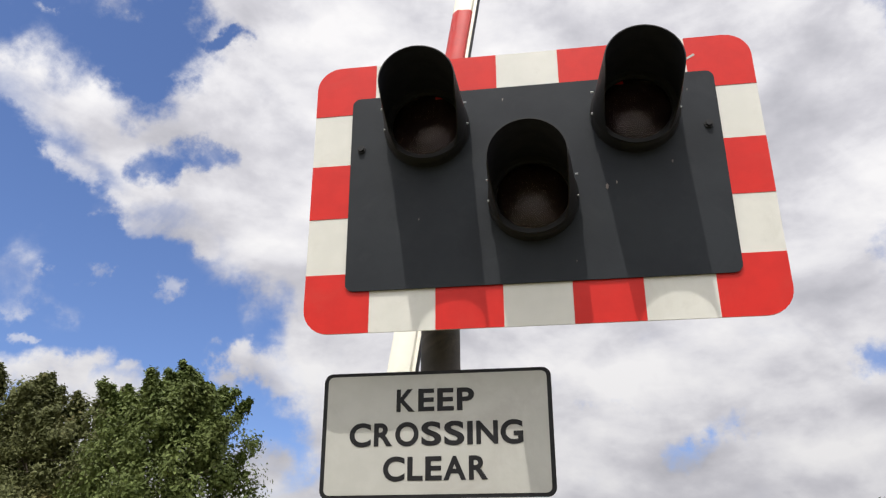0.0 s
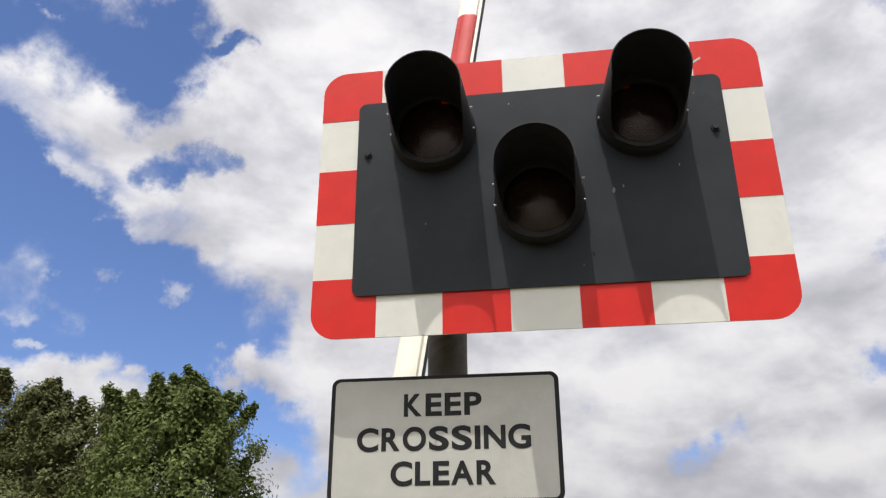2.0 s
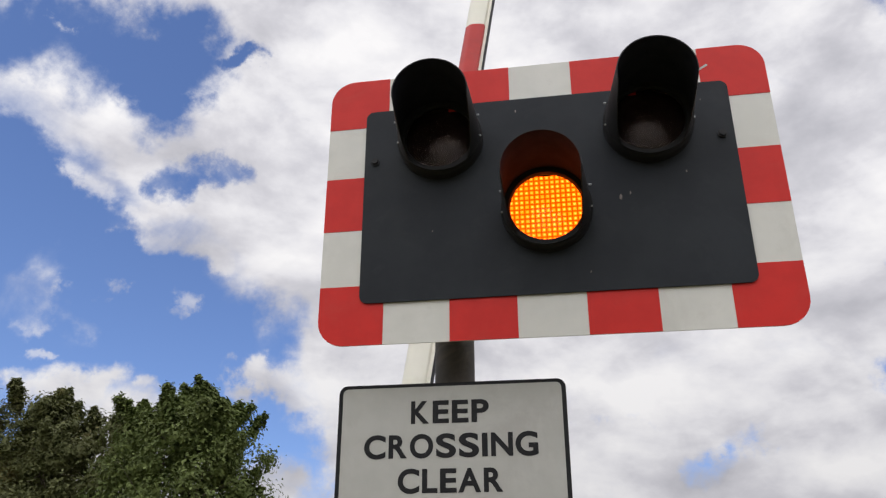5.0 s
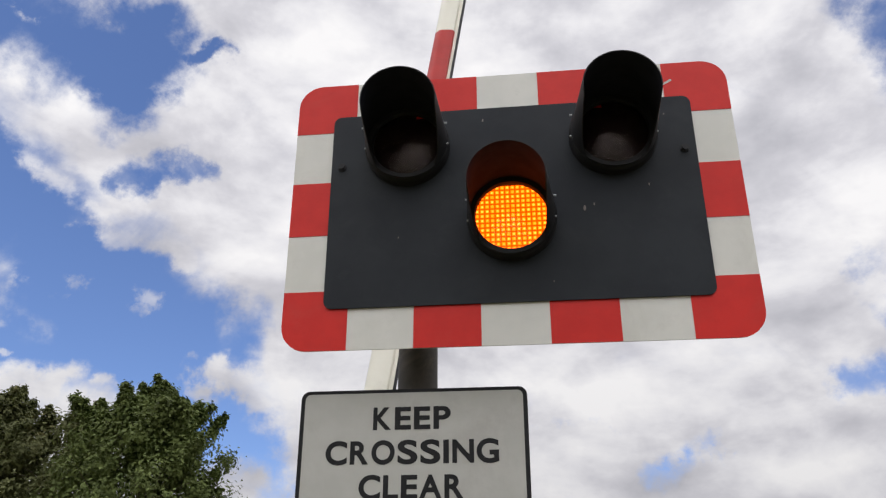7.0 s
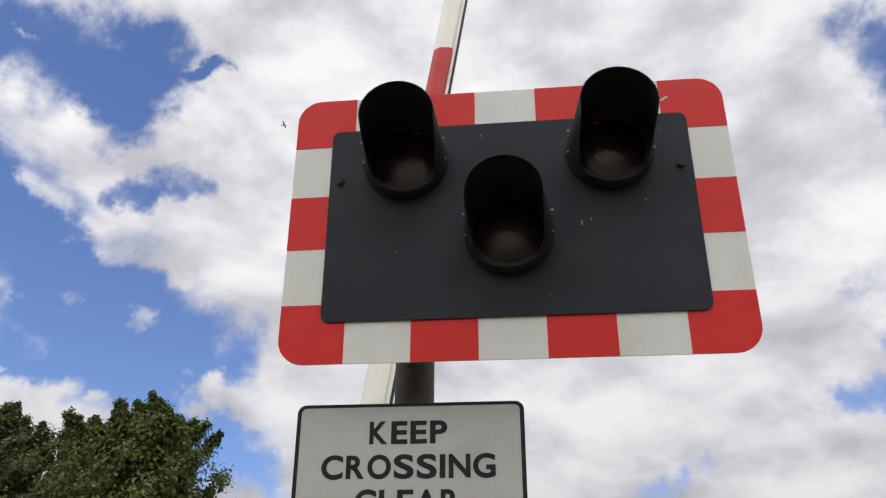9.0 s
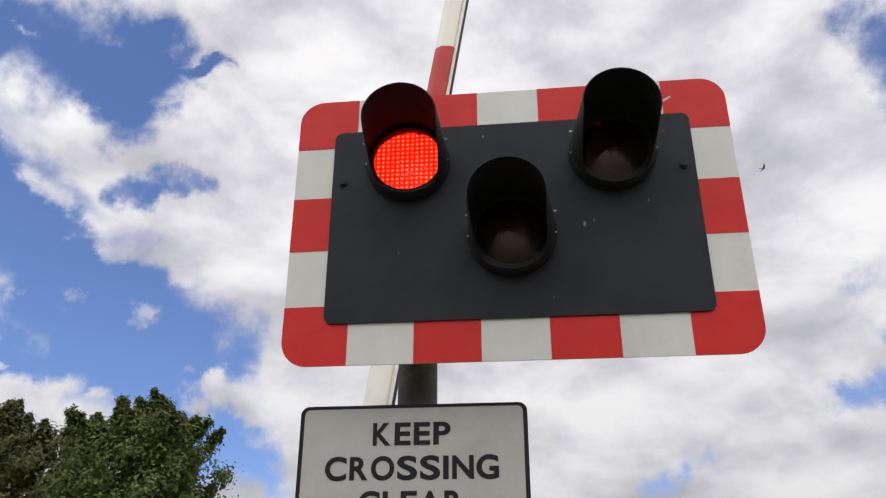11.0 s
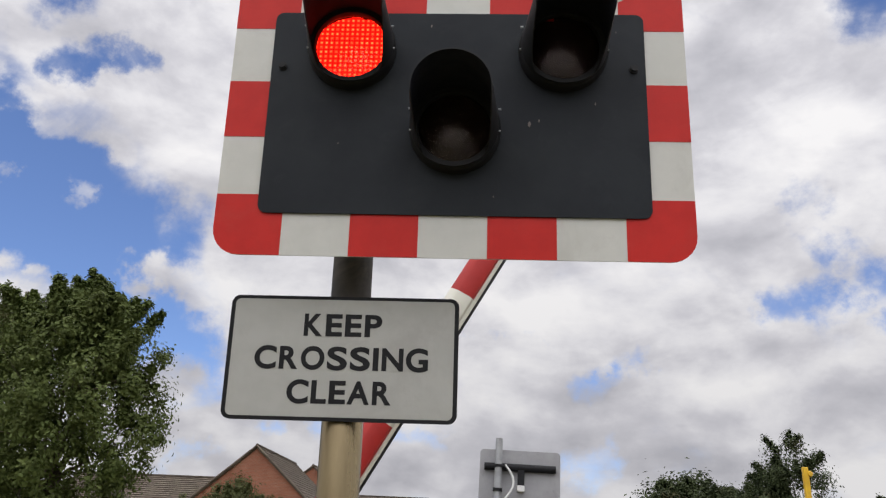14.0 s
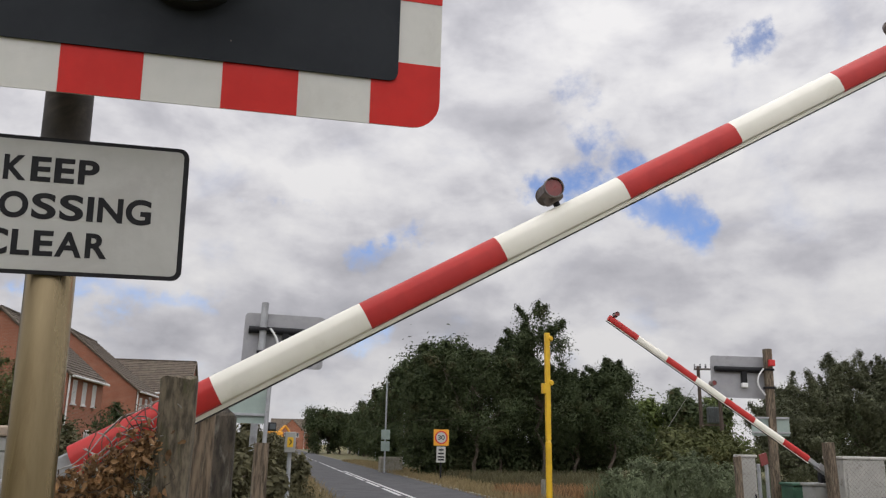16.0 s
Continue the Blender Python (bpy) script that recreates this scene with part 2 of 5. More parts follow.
def lens_material(name, tint, body):
    """Coloured lens with fine upright ribs: lets tinted light straight through, scatters a little and shines."""
    m = bpy.data.materials.new(name)
    m.use_nodes = True
    t = m.node_tree
    t.nodes.clear()
    at = node(t, "ShaderNodeTexCoord").outputs["Object"]
    s = node(t, "ShaderNodeSeparateXYZ", i0=at)
    rib = math_node(t, "SINE", math_node(t, "MULTIPLY", s.outputs[0], 2 * math.pi / 0.0068))
    bump = node(t, "ShaderNodeBump", Strength=0.04, Distance=0.002, Height=rib)
    clear = node(t, "ShaderNodeBsdfTransparent", Color=(*tint, 1))
    dusty = node(t, "ShaderNodeTexNoise", Vector=at, Scale=40.0, Detail=5.0).outputs[0]
    haze = node(t, "ShaderNodeBsdfDiffuse", Color=mix_color(t, dusty, tuple(0.6 * c for c in body), body))
    gloss = node(t, "ShaderNodeBsdfGlossy", Color=(0.95, 0.84, 0.78, 1), Roughness=0.24, Normal=bump.outputs[0])
    film = node(t, "ShaderNodeMixShader", i0=remap(t, rib, -1, 1, 0.012, 0.03), i1=clear.outputs[0], i2=haze.outputs[0])
    mx = node(t, "ShaderNodeMixShader", i0=0.03, i1=film.outputs[0], i2=gloss.outputs[0])
    t.links.new(mx.outputs[0], node(t, "ShaderNodeOutputMaterial").inputs[0])
    return m


def led_material(name, core, field, rim, strength):
    """Lamp face: a square grid of glowing cells, each with a bright point, and darker joints."""
    m = bpy.data.materials.new(name)
    m.use_nodes = True
    t = m.node_tree
    t.nodes.clear()
    at = node(t, "ShaderNodeTexCoord").outputs["Object"]
    s = node(t, "ShaderNodeSeparateXYZ", i0=at)
    cells = []
    for k in (0, 2):
        w = math_node(t, "SINE", math_node(t, "MULTIPLY", s.outputs[k], 2 * math.pi / 0.0138))
        cells.append(remap(t, w, -1.0, 1.0, 0.0, 1.0, False))
    n = node(t, "ShaderNodeTexNoise", Vector=at, Scale=75.0, Detail=1.0).outputs[0]
    joint = remap(t, math_node(t, "MINIMUM", cells[0], cells[1]), 0.02, 0.36)
    point = remap(t, math_node(t, "MULTIPLY", cells[0], cells[1]), 0.40, 0.85)
    point = math_node(t, "MULTIPLY", point, remap(t, n, 0.3, 0.62, 0.15, 1.0))
    col = mix_color(t, point, mix_color(t, joint, rim, field), core)
    em = node(t, "ShaderNodeEmission", Color=col, Strength=strength)
    t.links.new(em.outputs[0], node(t, "ShaderNodeOutputMaterial").inputs[0])
    return m


RED = material("red sheeting", (0.60, 0.022, 0.016), (0.55, 0.019, 0.014), 14, 0.36, spec=0.25, bump=0.02, fine=300, c3=(0.56, 0.03, 0.022), stain=5)
WHITE = material("white sheeting", (0.66, 0.655, 0.61), (0.62, 0.62, 0.575), 10, 0.35, bump=0.02, fine=300, c3=(0.58, 0.575, 0.53), stain=6)
PANEL = material("charcoal painted panel", (0.019, 0.023, 0.028), (0.016, 0.019, 0.024), 6, 0.5, bump=0.03, fine=180, c3=(0.022, 0.026, 0.031), stain=9, spec=0.2)
BLACK = material("matt black plastic", (0.012, 0.012, 0.014), (0.017, 0.017, 0.018), 20, 0.55, spec=0.3)
VISOR_IN = material("matt black visor lining", (0.019, 0.020, 0.028), (0.015, 0.016, 0.023), 20, 0.9, spec=0.12)
# for the added plates that make a lamp look switched off
SHUTTER = material("dark added lamp shutter", (0.008, 0.004, 0.004), (0.006, 0.0035, 0.003), 40, 0.7, spec=0.1)
PLATE = material("retroreflective white plate", (0.47, 0.47, 0.44), (0.44, 0.44, 0.41), 12, 0.4, bump=0.03, fine=500, c3=(0.41, 0.40, 0.375), stain=4)
INK = material("black sign lettering", (0.012, 0.012, 0.014), (0.018, 0.018, 0.020), 30, 0.5, spec=0.2)
POST = material("weathered galvanised post", (0.36, 0.285, 0.165), (0.29, 0.225, 0.13), 16, 0.24, 0.95, c3=(0.24, 0.18, 0.10), stain=9, grain=0.12)
# darker brown than POST: the shade behind board and plate is in its colour
SHADE_SLEEVE = material("dark brown steel with painted-in shade", (0.075, 0.062, 0.048), (0.045, 0.038, 0.030), 9, 0.6, bump=0.1, fine=60, c3=(0.11, 0.09, 0.065), stain=5)
GALV = material("grey galvanised steel", (0.40, 0.41, 0.42), (0.33, 0.34, 0.35), 6, 0.5, 0.3, bump=0.04, c3=(0.28, 0.28, 0.28))
BACK = material("grey aluminium sign back", (0.36, 0.36, 0.37), (0.32, 0.32, 0.33), 4, 0.55, 0.2, c3=(0.27, 0.27, 0.27))
GREENBACK = material("pale green sign back", (0.33, 0.40, 0.36), (0.29, 0.36, 0.32), 4, 0.6, c3=(0.25, 0.30, 0.27))
BOOM_RED = material("red barrier sheeting", (0.50, 0.035, 0.03), (0.44, 0.03, 0.027), 8, 0.38, spec=0.3, c3=(0.42, 0.035, 0.03), stain=5)
BOOM_WHITE = material("cream white barrier sheeting", (0.84, 0.82, 0.72), (0.81, 0.79, 0.69), 8, 0.36, c3=(0.76, 0.74, 0.64), stain=5)
CHROME = material("bright steel", (0.55, 0.55, 0.56), (0.42, 0.42, 0.43), 12, 0.3, 0.9)
RUST = material("rusty painted steel", (0.34, 0.27, 0.20), (0.27, 0.23, 0.19), 5, 0.7, 0.1, bump=0.1, c3=(0.36, 0.16, 0.06), stain=4.0)
WOOD = material("weathered grey timber", (0.19, 0.145, 0.10), (0.055, 0.042, 0.030), 55, 0.92, bump=1.0, fine=120, c3=(0.25, 0.215, 0.155), stain=26, random_tint=0.25, grain=0.12)
WOOD_DARK = material("dark rotting timber", (0.085, 0.07, 0.052), (0.035, 0.03, 0.024), 40, 0.95, bump=1.0, fine=110, c3=(0.17, 0.16, 0.13), stain=34, grain=0.25)
CONCRETE = material("mossy concrete", (0.27, 0.25, 0.21), (0.20, 0.19, 0.15), 9, 0.95, bump=0.6, fine=40, c3=(0.13, 0.14, 0.07), stain=5)
MOSSY = material("mossy brown weathered post", (0.20, 0.165, 0.115), (0.065, 0.055, 0.040), 48, 0.95, bump=1.0, fine=90, c3=(0.10, 0.10, 0.05), stain=22, grain=0.3)
WIRE = material("grey fence wire", (0.36, 0.36, 0.34), (0.24, 0.22, 0.19), 30, 0.5, 0.5)
YELLOW = material("yellow painted steel", (0.72, 0.44, 0.015), (0.66, 0.39, 0.012), 4, 0.4, c3=(0.55, 0.33, 0.02))
ORANGE = material("fluorescent yellow-orange sign backing", (0.80, 0.36, 0.02), (0.74, 0.32, 0.02), 5, 0.4)
SIGNRED = material("sign red", (0.60, 0.03, 0.03), (0.55, 0.03, 0.03), 9, 0.4)
DULLRED = material("dull red lamp lens", (0.26, 0.055, 0.05), (0.20, 0.045, 0.04), 30, 0.25)
LAMPGREY = material("dusty grey brown lamp housing", (0.20, 0.165, 0.15), (0.13, 0.105, 0.095), 25, 0.5)
GREENBOX = material("dark green cabinet paint", (0.035, 0.10, 0.06), (0.03, 0.085, 0.05), 5, 0.5, c3=(0.05, 0.10, 0.07))
GREYBOX = material("pale grey cabinet paint", (0.31, 0.31, 0.29), (0.26, 0.26, 0.245), 4, 0.6, c3=(0.17, 0.16, 0.135), stain=4)
PALEBOX = material("pale weathered cabinet paint", (0.47, 0.46, 0.42), (0.40, 0.39, 0.355), 4, 0.7, c3=(0.20, 0.18, 0.15), stain=5)
TRANSFORMER = material("dark grey transformer paint", (0.07, 0.08, 0.078), (0.055, 0.062, 0.06), 4, 0.6)
BIRD = material("pale grey bird plumage", (0.34, 0.34, 0.36), (0.22, 0.22, 0.24), 6, 0.8)
ASPHALT = material("worn asphalt", (0.068, 0.067, 0.068), (0.052, 0.051, 0.053), 1.2, 0.9, bump=0.3, fine=80, c3=(0.08, 0.08, 0.08), stain=0.4)
LINE = material("road paint", (0.62, 0.62, 0.60), (0.50, 0.50, 0.48), 6, 0.7)
GRASS = material("dry summer grass", (0.15, 0.12, 0.055), (0.075, 0.085, 0.03), 0.7, 0.95, bump=0.6, fine=25, c3=(0.20, 0.16, 0.075), stain=0.25)
FIELD = material("ripe pale field", (0.50, 0.41, 0.20), (0.44, 0.36, 0.17), 0.3, 0.95)
BALLAST = material("railway ballast", (0.20, 0.17, 0.14), (0.12, 0.10, 0.09), 25, 0.95, bump=1.0, fine=25)
BRICK = brick_material("red brick", (0.34, 0.12, 0.065), (0.28, 0.095, 0.05), (0.33, 0.22, 0.16))
TILE = material("brown concrete roof tile", (0.150, 0.118, 0.090), (0.105, 0.084, 0.065), 2.2, 0.85, bump=0.3, fine=30, c3=(0.175, 0.15, 0.11), stain=1.1)
UPVC = material("white window frame", (0.78, 0.78, 0.77), (0.72, 0.72, 0.71), 4, 0.4)
PANE = material("dark window pane", (0.05, 0.06, 0.07), (0.08, 0.09, 0.10), 1.5, 0.08, spec=0.8)
BARK = material("grey brown bark", (0.12, 0.095, 0.07), (0.075, 0.06, 0.045), 8, 0.95, bump=0.9, fine=18)
POLEWOOD = material("dark creosoted pole", (0.085, 0.06, 0.045), (0.06, 0.045, 0.035), 5, 0.9, bump=0.4, fine=20)
LEAF_LIME = leaf_material("lime tree leaves", (0.058, 0.085, 0.022), (0.165, 0.205, 0.062))
LEAF_OLIVE = leaf_material("olive green leaves", (0.062, 0.074, 0.027), (0.158, 0.168, 0.066), (0.14, 0.11, 0.04))
LEAF_DARK = leaf_material("dark roadside leaves", (0.028, 0.042, 0.018), (0.100, 0.126, 0.055), (0.085, 0.072, 0.032))
LEAF_GREY = leaf_material("grey green willow leaves", (0.050, 0.056, 0.032), (0.165, 0.175, 0.100))
LEAF_REED = leaf_material("tall pale green weeds", (0.07, 0.09, 0.042), (0.21, 0.245, 0.14))
LEAF_DEAD = leaf_material("dead brown bindweed leaves", (0.060, 0.034, 0.020), (0.50, 0.30, 0.145), each=0.9)
LEAF_DULL = leaf_material("dull brownish green undergrowth", (0.048, 0.048, 0.025), (0.165, 0.150, 0.078), (0.14, 0.10, 0.05))
LEAF_DRY = leaf_material("dry straw grass", (0.17, 0.125, 0.06), (0.36, 0.285, 0.15))
CLOUD = bpy.data.materials.new("white cloud")
CLOUD.use_nodes = True
_t = CLOUD.node_tree
_t.nodes.clear()
_d = node(_t, "ShaderNodeBsdfDiffuse", Color=(0.9, 0.9, 0.92, 1))
_r = node(_t, "ShaderNodeBsdfTranslucent", Color=(0.9, 0.9, 0.92, 1))
_m = node(_t, "ShaderNodeMixShader", i0=0.55, i1=_d.outputs[0], i2=_r.outputs[0])
_t.links.new(_m.outputs[0], node(_t, "ShaderNodeOutputMaterial").inputs[0])
AMBER_LENS = lens_material("amber prism lens", (1.0, 0.88, 0.76), (0.62, 0.42, 0.32))
RED_LENS = lens_material("red prism lens", (1.0, 0.82, 0.78), (0.55, 0.36, 0.34))
AMBER_LED = led_material("amber lamp face", (1.0, 0.165, 0.018), (0.62, 0.070, 0.0006), (0.14, 0.016, 0.0), 7.0)
RED_LED = led_material("red lamp face", (1.0, 0.060, 0.017), (0.60, 0.0065, 0.0024), (0.12, 0.001, 0.0008), 7.0)


# ---- mesh helpers ----
def shift(verts, m):
    for v in verts:
        v.co = m @ v.co


def add_box(bm, size, at=(0, 0, 0), bevel=0.0, m=None):
    made = bmesh.ops.create_cube(bm, size=1.0)["verts"]
    for v in made:
        v.co = Vector((v.co.x * size[0], v.co.y * size[1], v.co.z * size[2]))
    if bevel:
        edges = list({e for v in made for e in v.link_edges})
        out = bmesh.ops.bevel(bm, geom=edges, offset=bevel, segments=2, affect="EDGES", profile=0.5)
        made = list({v for f in out["faces"] for v in f.verts} | {v for v in made if v.is_valid})
    shift(made, (Matrix.Translation(at) if m is None else m))
    return made


def add_rod(bm, p0, p1, r0, r1=None, segs=16, caps=True):
    p0, p1 = Vector(p0), Vector(p1)
    d = p1 - p0
    made = bmesh.ops.create_cone(bm, cap_ends=caps, segments=segs, radius1=r0, radius2=r0 if r1 is None else r1, depth=d.length)["verts"]
    shift(made, Matrix.Translation((p0 + p1) / 2) @ d.to_track_quat("Z", "Y").to_matrix().to_4x4())
    return made


def add_prism(bm, outline, y0, y1):
    """Outline in x and z, extruded from y0 to y1."""
    a = [bm.verts.new((x, y0, z)) for x, z in outline]
    b = [bm.verts.new((x, y1, z)) for x, z in outline]
    n = len(outline)
    bm.faces.new(a)
    bm.faces.new(b[::-1])
    for i in range(n):
        j = (i + 1) % n
        bm.faces.new((a[j], a[i], b[i], b[j]))
    return a + b


def rounded(x0, z0, x1, z1, radii, steps=7):
    """A rectangle with corners rounded: radii for bottom left, bottom right, top right, top left."""
    pts = []
    for (cx, cz, sx, sz, a0), r in zip(((x0, z0, 1, 1, 180), (x1, z0, -1, 1, 270), (x1, z1, -1, -1, 0), (x0, z1, 1, -1, 90)), radii):
        if r <= 0:
            pts.append((cx, cz))
            continue
        for k in range(steps + 1):
            a = radians(a0 + 90 * k / steps)
            pts.append((cx + sx * r + r * math.cos(a), cz + sz * r + r * math.sin(a)))
    return pts


def add_sweep(bm, rings, closed=True, caps=True):
    """Joins rings of points by quads."""
    rows = [[bm.verts.new(p) for p in ring] for ring in rings]
    n = len(rows[0])
    for a, b in zip(rows, rows[1:]):
        for i in range(n if closed else n - 1):
            j = (i + 1) % n
            bm.faces.new((a[i], a[j], b[j], b[i]))
    if caps:
        bm.faces.new(rows[0][::-1])
        bm.faces.new(rows[-1])
    return rows


def to_mesh(name, bm, mat, smooth=0.0):
    bmesh.ops.recalc_face_normals(bm, faces=bm.faces)
    me = bpy.data.meshes.new(name)
    bm.to_mesh(me)
    bm.free()
    for one in (mat if isinstance(mat, (list, tuple)) else (mat,)):
        me.materials.append(one)
    if smooth:
        me.shade_smooth()
        me.set_sharp_from_angle(angle=radians(smooth))
    return me


def part(name, bm, mat, parent, label="", smooth=0.0, m=None):
    ob = new(name, to_mesh(name, bm, mat, smooth))
    ob.parent = parent
    if m is not None:
        ob.matrix_basis = m
    if label:
        ob["label"] = label
    return ob


def thing(name, label, category, m=None, group="", kind=""):
    ob = new(name)
    ob.empty_display_size = 0.2
    if m is not None:
        ob.matrix_basis = m
    return tagged(ob, label, category, group, kind)


def solid(name, bm, mat, label, category="", m=None, smooth=0.0, group="", kind=""):
    ob = new(name, to_mesh(name, bm, mat, smooth))
    if m is not None:
        ob.matrix_basis = m
    return tagged(ob, label, category, group, kind)


def text_mesh(words, width, height, depth, bold=0.0):
    """Mesh of the words, centred, of the given width and capital height, facing -y."""
    cu = bpy.data.curves.new("words", "FONT")
    cu.body, cu.align_x, cu.extrude, cu.offset = words, "CENTER", 0.02, bold
    ob = new("words", cu)
    bpy.context.view_layer.update()
    me = bpy.data.meshes.new_from_object(ob.evaluated_get(bpy.context.evaluated_depsgraph_get()))
    bpy.data.objects.remove(ob)
    co = np.empty(len(me.vertices) * 3)
    me.vertices.foreach_get("co", co)
    co = co.reshape(-1, 3)
    lo, hi = co.min(0), co.max(0)
    out = np.empty_like(co)
    out[:, 0] = (co[:, 0] - (lo[0] + hi[0]) / 2) * width / (hi[0] - lo[0])
    out[:, 2] = (co[:, 1] - (lo[1] + hi[1]) / 2) * height / (hi[1] - lo[1])
    out[:, 1] = -(co[:, 2] - lo[2]) / (hi[2] - lo[2]) * depth
    me.vertices.foreach_set("co", out.ravel())
    me.update()
    return me


# ---- ground, road, railway ----
ROAD_YAW = -5.0          # the street runs 5 degrees clockwise from +y


ROADWAY = pose(4.41, 0, 0, 0, 0, -2.6)   # the carriageway's middle line


def street(x, y, z=0.0):
    """A place from metres across and along the street."""
    a = radians(ROAD_YAW)
    return Vector((x * math.cos(a) - y * math.sin(a), x * math.sin(a) + y * math.cos(a), z))


def build_ground():
    bm = bmesh.new()
    bmesh.ops.create_grid(bm, x_segments=40, y_segments=40, size=1500)
    solid("ground", bm, GRASS, "dry brown and green summer grass", "ground", kind="structure")
    bm = bmesh.new()
    add_box(bm, (4.9, 420, 0.05), (0, 130, 0.015))
    solid("road", bm, ASPHALT, "grey worn two-lane asphalt road", "road", ROADWAY, kind="structure")
    for side in (-2.5, 2.5):
        bm = bmesh.new()
        add_box(bm, (0.12, 200, 0.10), (side, 113, 0.03), 0.02)
        solid("kerb", bm, CONCRETE, "grey concrete kerb along the road", "kerb", ROADWAY, kind="structure")
    bm = bmesh.new()
    add_box(bm, (60, 7.0, 0.10), (4, 5.6, 0.0), 0.02)
    solid("railway_bed", bm, BALLAST, "brown stone ballast of the railway", "railway", pose(0, 0, 0, 0, 0, ROAD_YAW), kind="structure")
    for y in (3.4, 4.835, 6.8, 8.235):
        bm = bmesh.new()
        add_box(bm, (60, 0.07, 0.09), (4, y, 0.095), 0.01)
        solid("rail", bm, CHROME, "steel rail of the railway track", "rail", pose(0, 0, 0, 0, 0, ROAD_YAW), group="rails", kind="structure")
    # centre line: hazard dashes, then a long unbroken piece
    y = 13.0
    while y < 150:
        long = 4.0 if y < 60 else 2.5
        bm = bmesh.new()
        add_box(bm, (0.12, long, 0.006), (-0.13, y + long / 2, 0.043))
        solid("road_marking", bm, LINE, "white painted centre line dash", "road marking", ROADWAY, group="centre line", kind="structure")
        y += long + (1.2 if y < 60 else 4.5)
    bm = bmesh.new()
    add_box(bm, (0.1, 30, 0.006), (0.10, 31, 0.043))
    solid("road_marking", bm, LINE, "white painted unbroken centre line", "road marking", ROADWAY, kind="structure")
    bm = bmesh.new()
    add_box(bm, (260, 120, 0.05), (165, 165, 0.03))
    solid("field", bm, FIELD, "pale ripe cereal field beyond the trees", "field", kind="structure")


build_ground()


# ---- crossing signal ----
BOARD = Matrix.Translation((0, 0, 2.3)) @ pose(0, 0, 0, 6.5, -1.0, 0)   # x along the board, z up it, -y towards the road user
BW, BH = 1.2, 0.797
LAMPS = (("red", -0.278, 0.568, 3.0), ("amber", 0.0, 0.335, -1.4), ("red", 0.278, 0.568, 1.0))
SHUTTERS = []


HOLES = [(x, z, 0.1135) for _, x, z, _ in LAMPS]


def add_holed_plate(bm, outline, holes, y0, y1):
    """A flat plate between y0 and y1 with round holes through it."""
    edges = []
    loops = [outline] + [[(x + r * math.cos(2 * math.pi * k / 40), z + r * math.sin(2 * math.pi * k / 40)) for k in range(40)] for x, z, r in holes]
    for loop in loops:
        vs = [bm.verts.new((x, y0, z)) for x, z in loop]
        edges += [bm.edges.new((a, b)) for a, b in zip(vs, vs[1:] + vs[:1])]
    made = bmesh.ops.triangle_fill(bm, use_beauty=True, use_dissolve=False, edges=edges)["geom"]
    faces = [g for g in made if isinstance(g, bmesh.types.BMFace)]
    out = bmesh.ops.extrude_face_region(bm, geom=faces, use_keep_orig=True)["geom"]
    for v in out:
        if isinstance(v, bmesh.types.BMVert):
            v.co.y = y1


def visor_mesh(r, depth, low, thick):
    """Tunnel visor: long over the top and the sides, cut back steeply towards the bottom. Opens towards -y."""
    bm = bmesh.new()
    n = 56
    outer_b, outer_f, inner_b, inner_f = [], [], [], []
    for k in range(n):
        a = 2 * math.pi * k / n
        c, s = math.cos(a), math.sin(a)
        h = max(0.0, min(1.0, (s + 0.73) / 0.575))
        h = h * h * (3 - 2 * h)
        d = low + (depth - low) * h
        droop = 1.0 - 0.16 * d / depth
        for ring, rr, y in ((outer_b, r, 0), (outer_f, r * droop, -d), (inner_f, (r - thick) * droop, -d), (inner_b, r - thick, 0)):
            ring.append((rr * c, y, rr * s))
    rows = add_sweep(bm, [outer_b, outer_f, inner_f, inner_b], True, False)
    bm.faces.ensure_lookup_table()
    for i, f in enumerate(bm.faces):
        f.material_index = 1 if i >= 2 * n else 0
    return bm


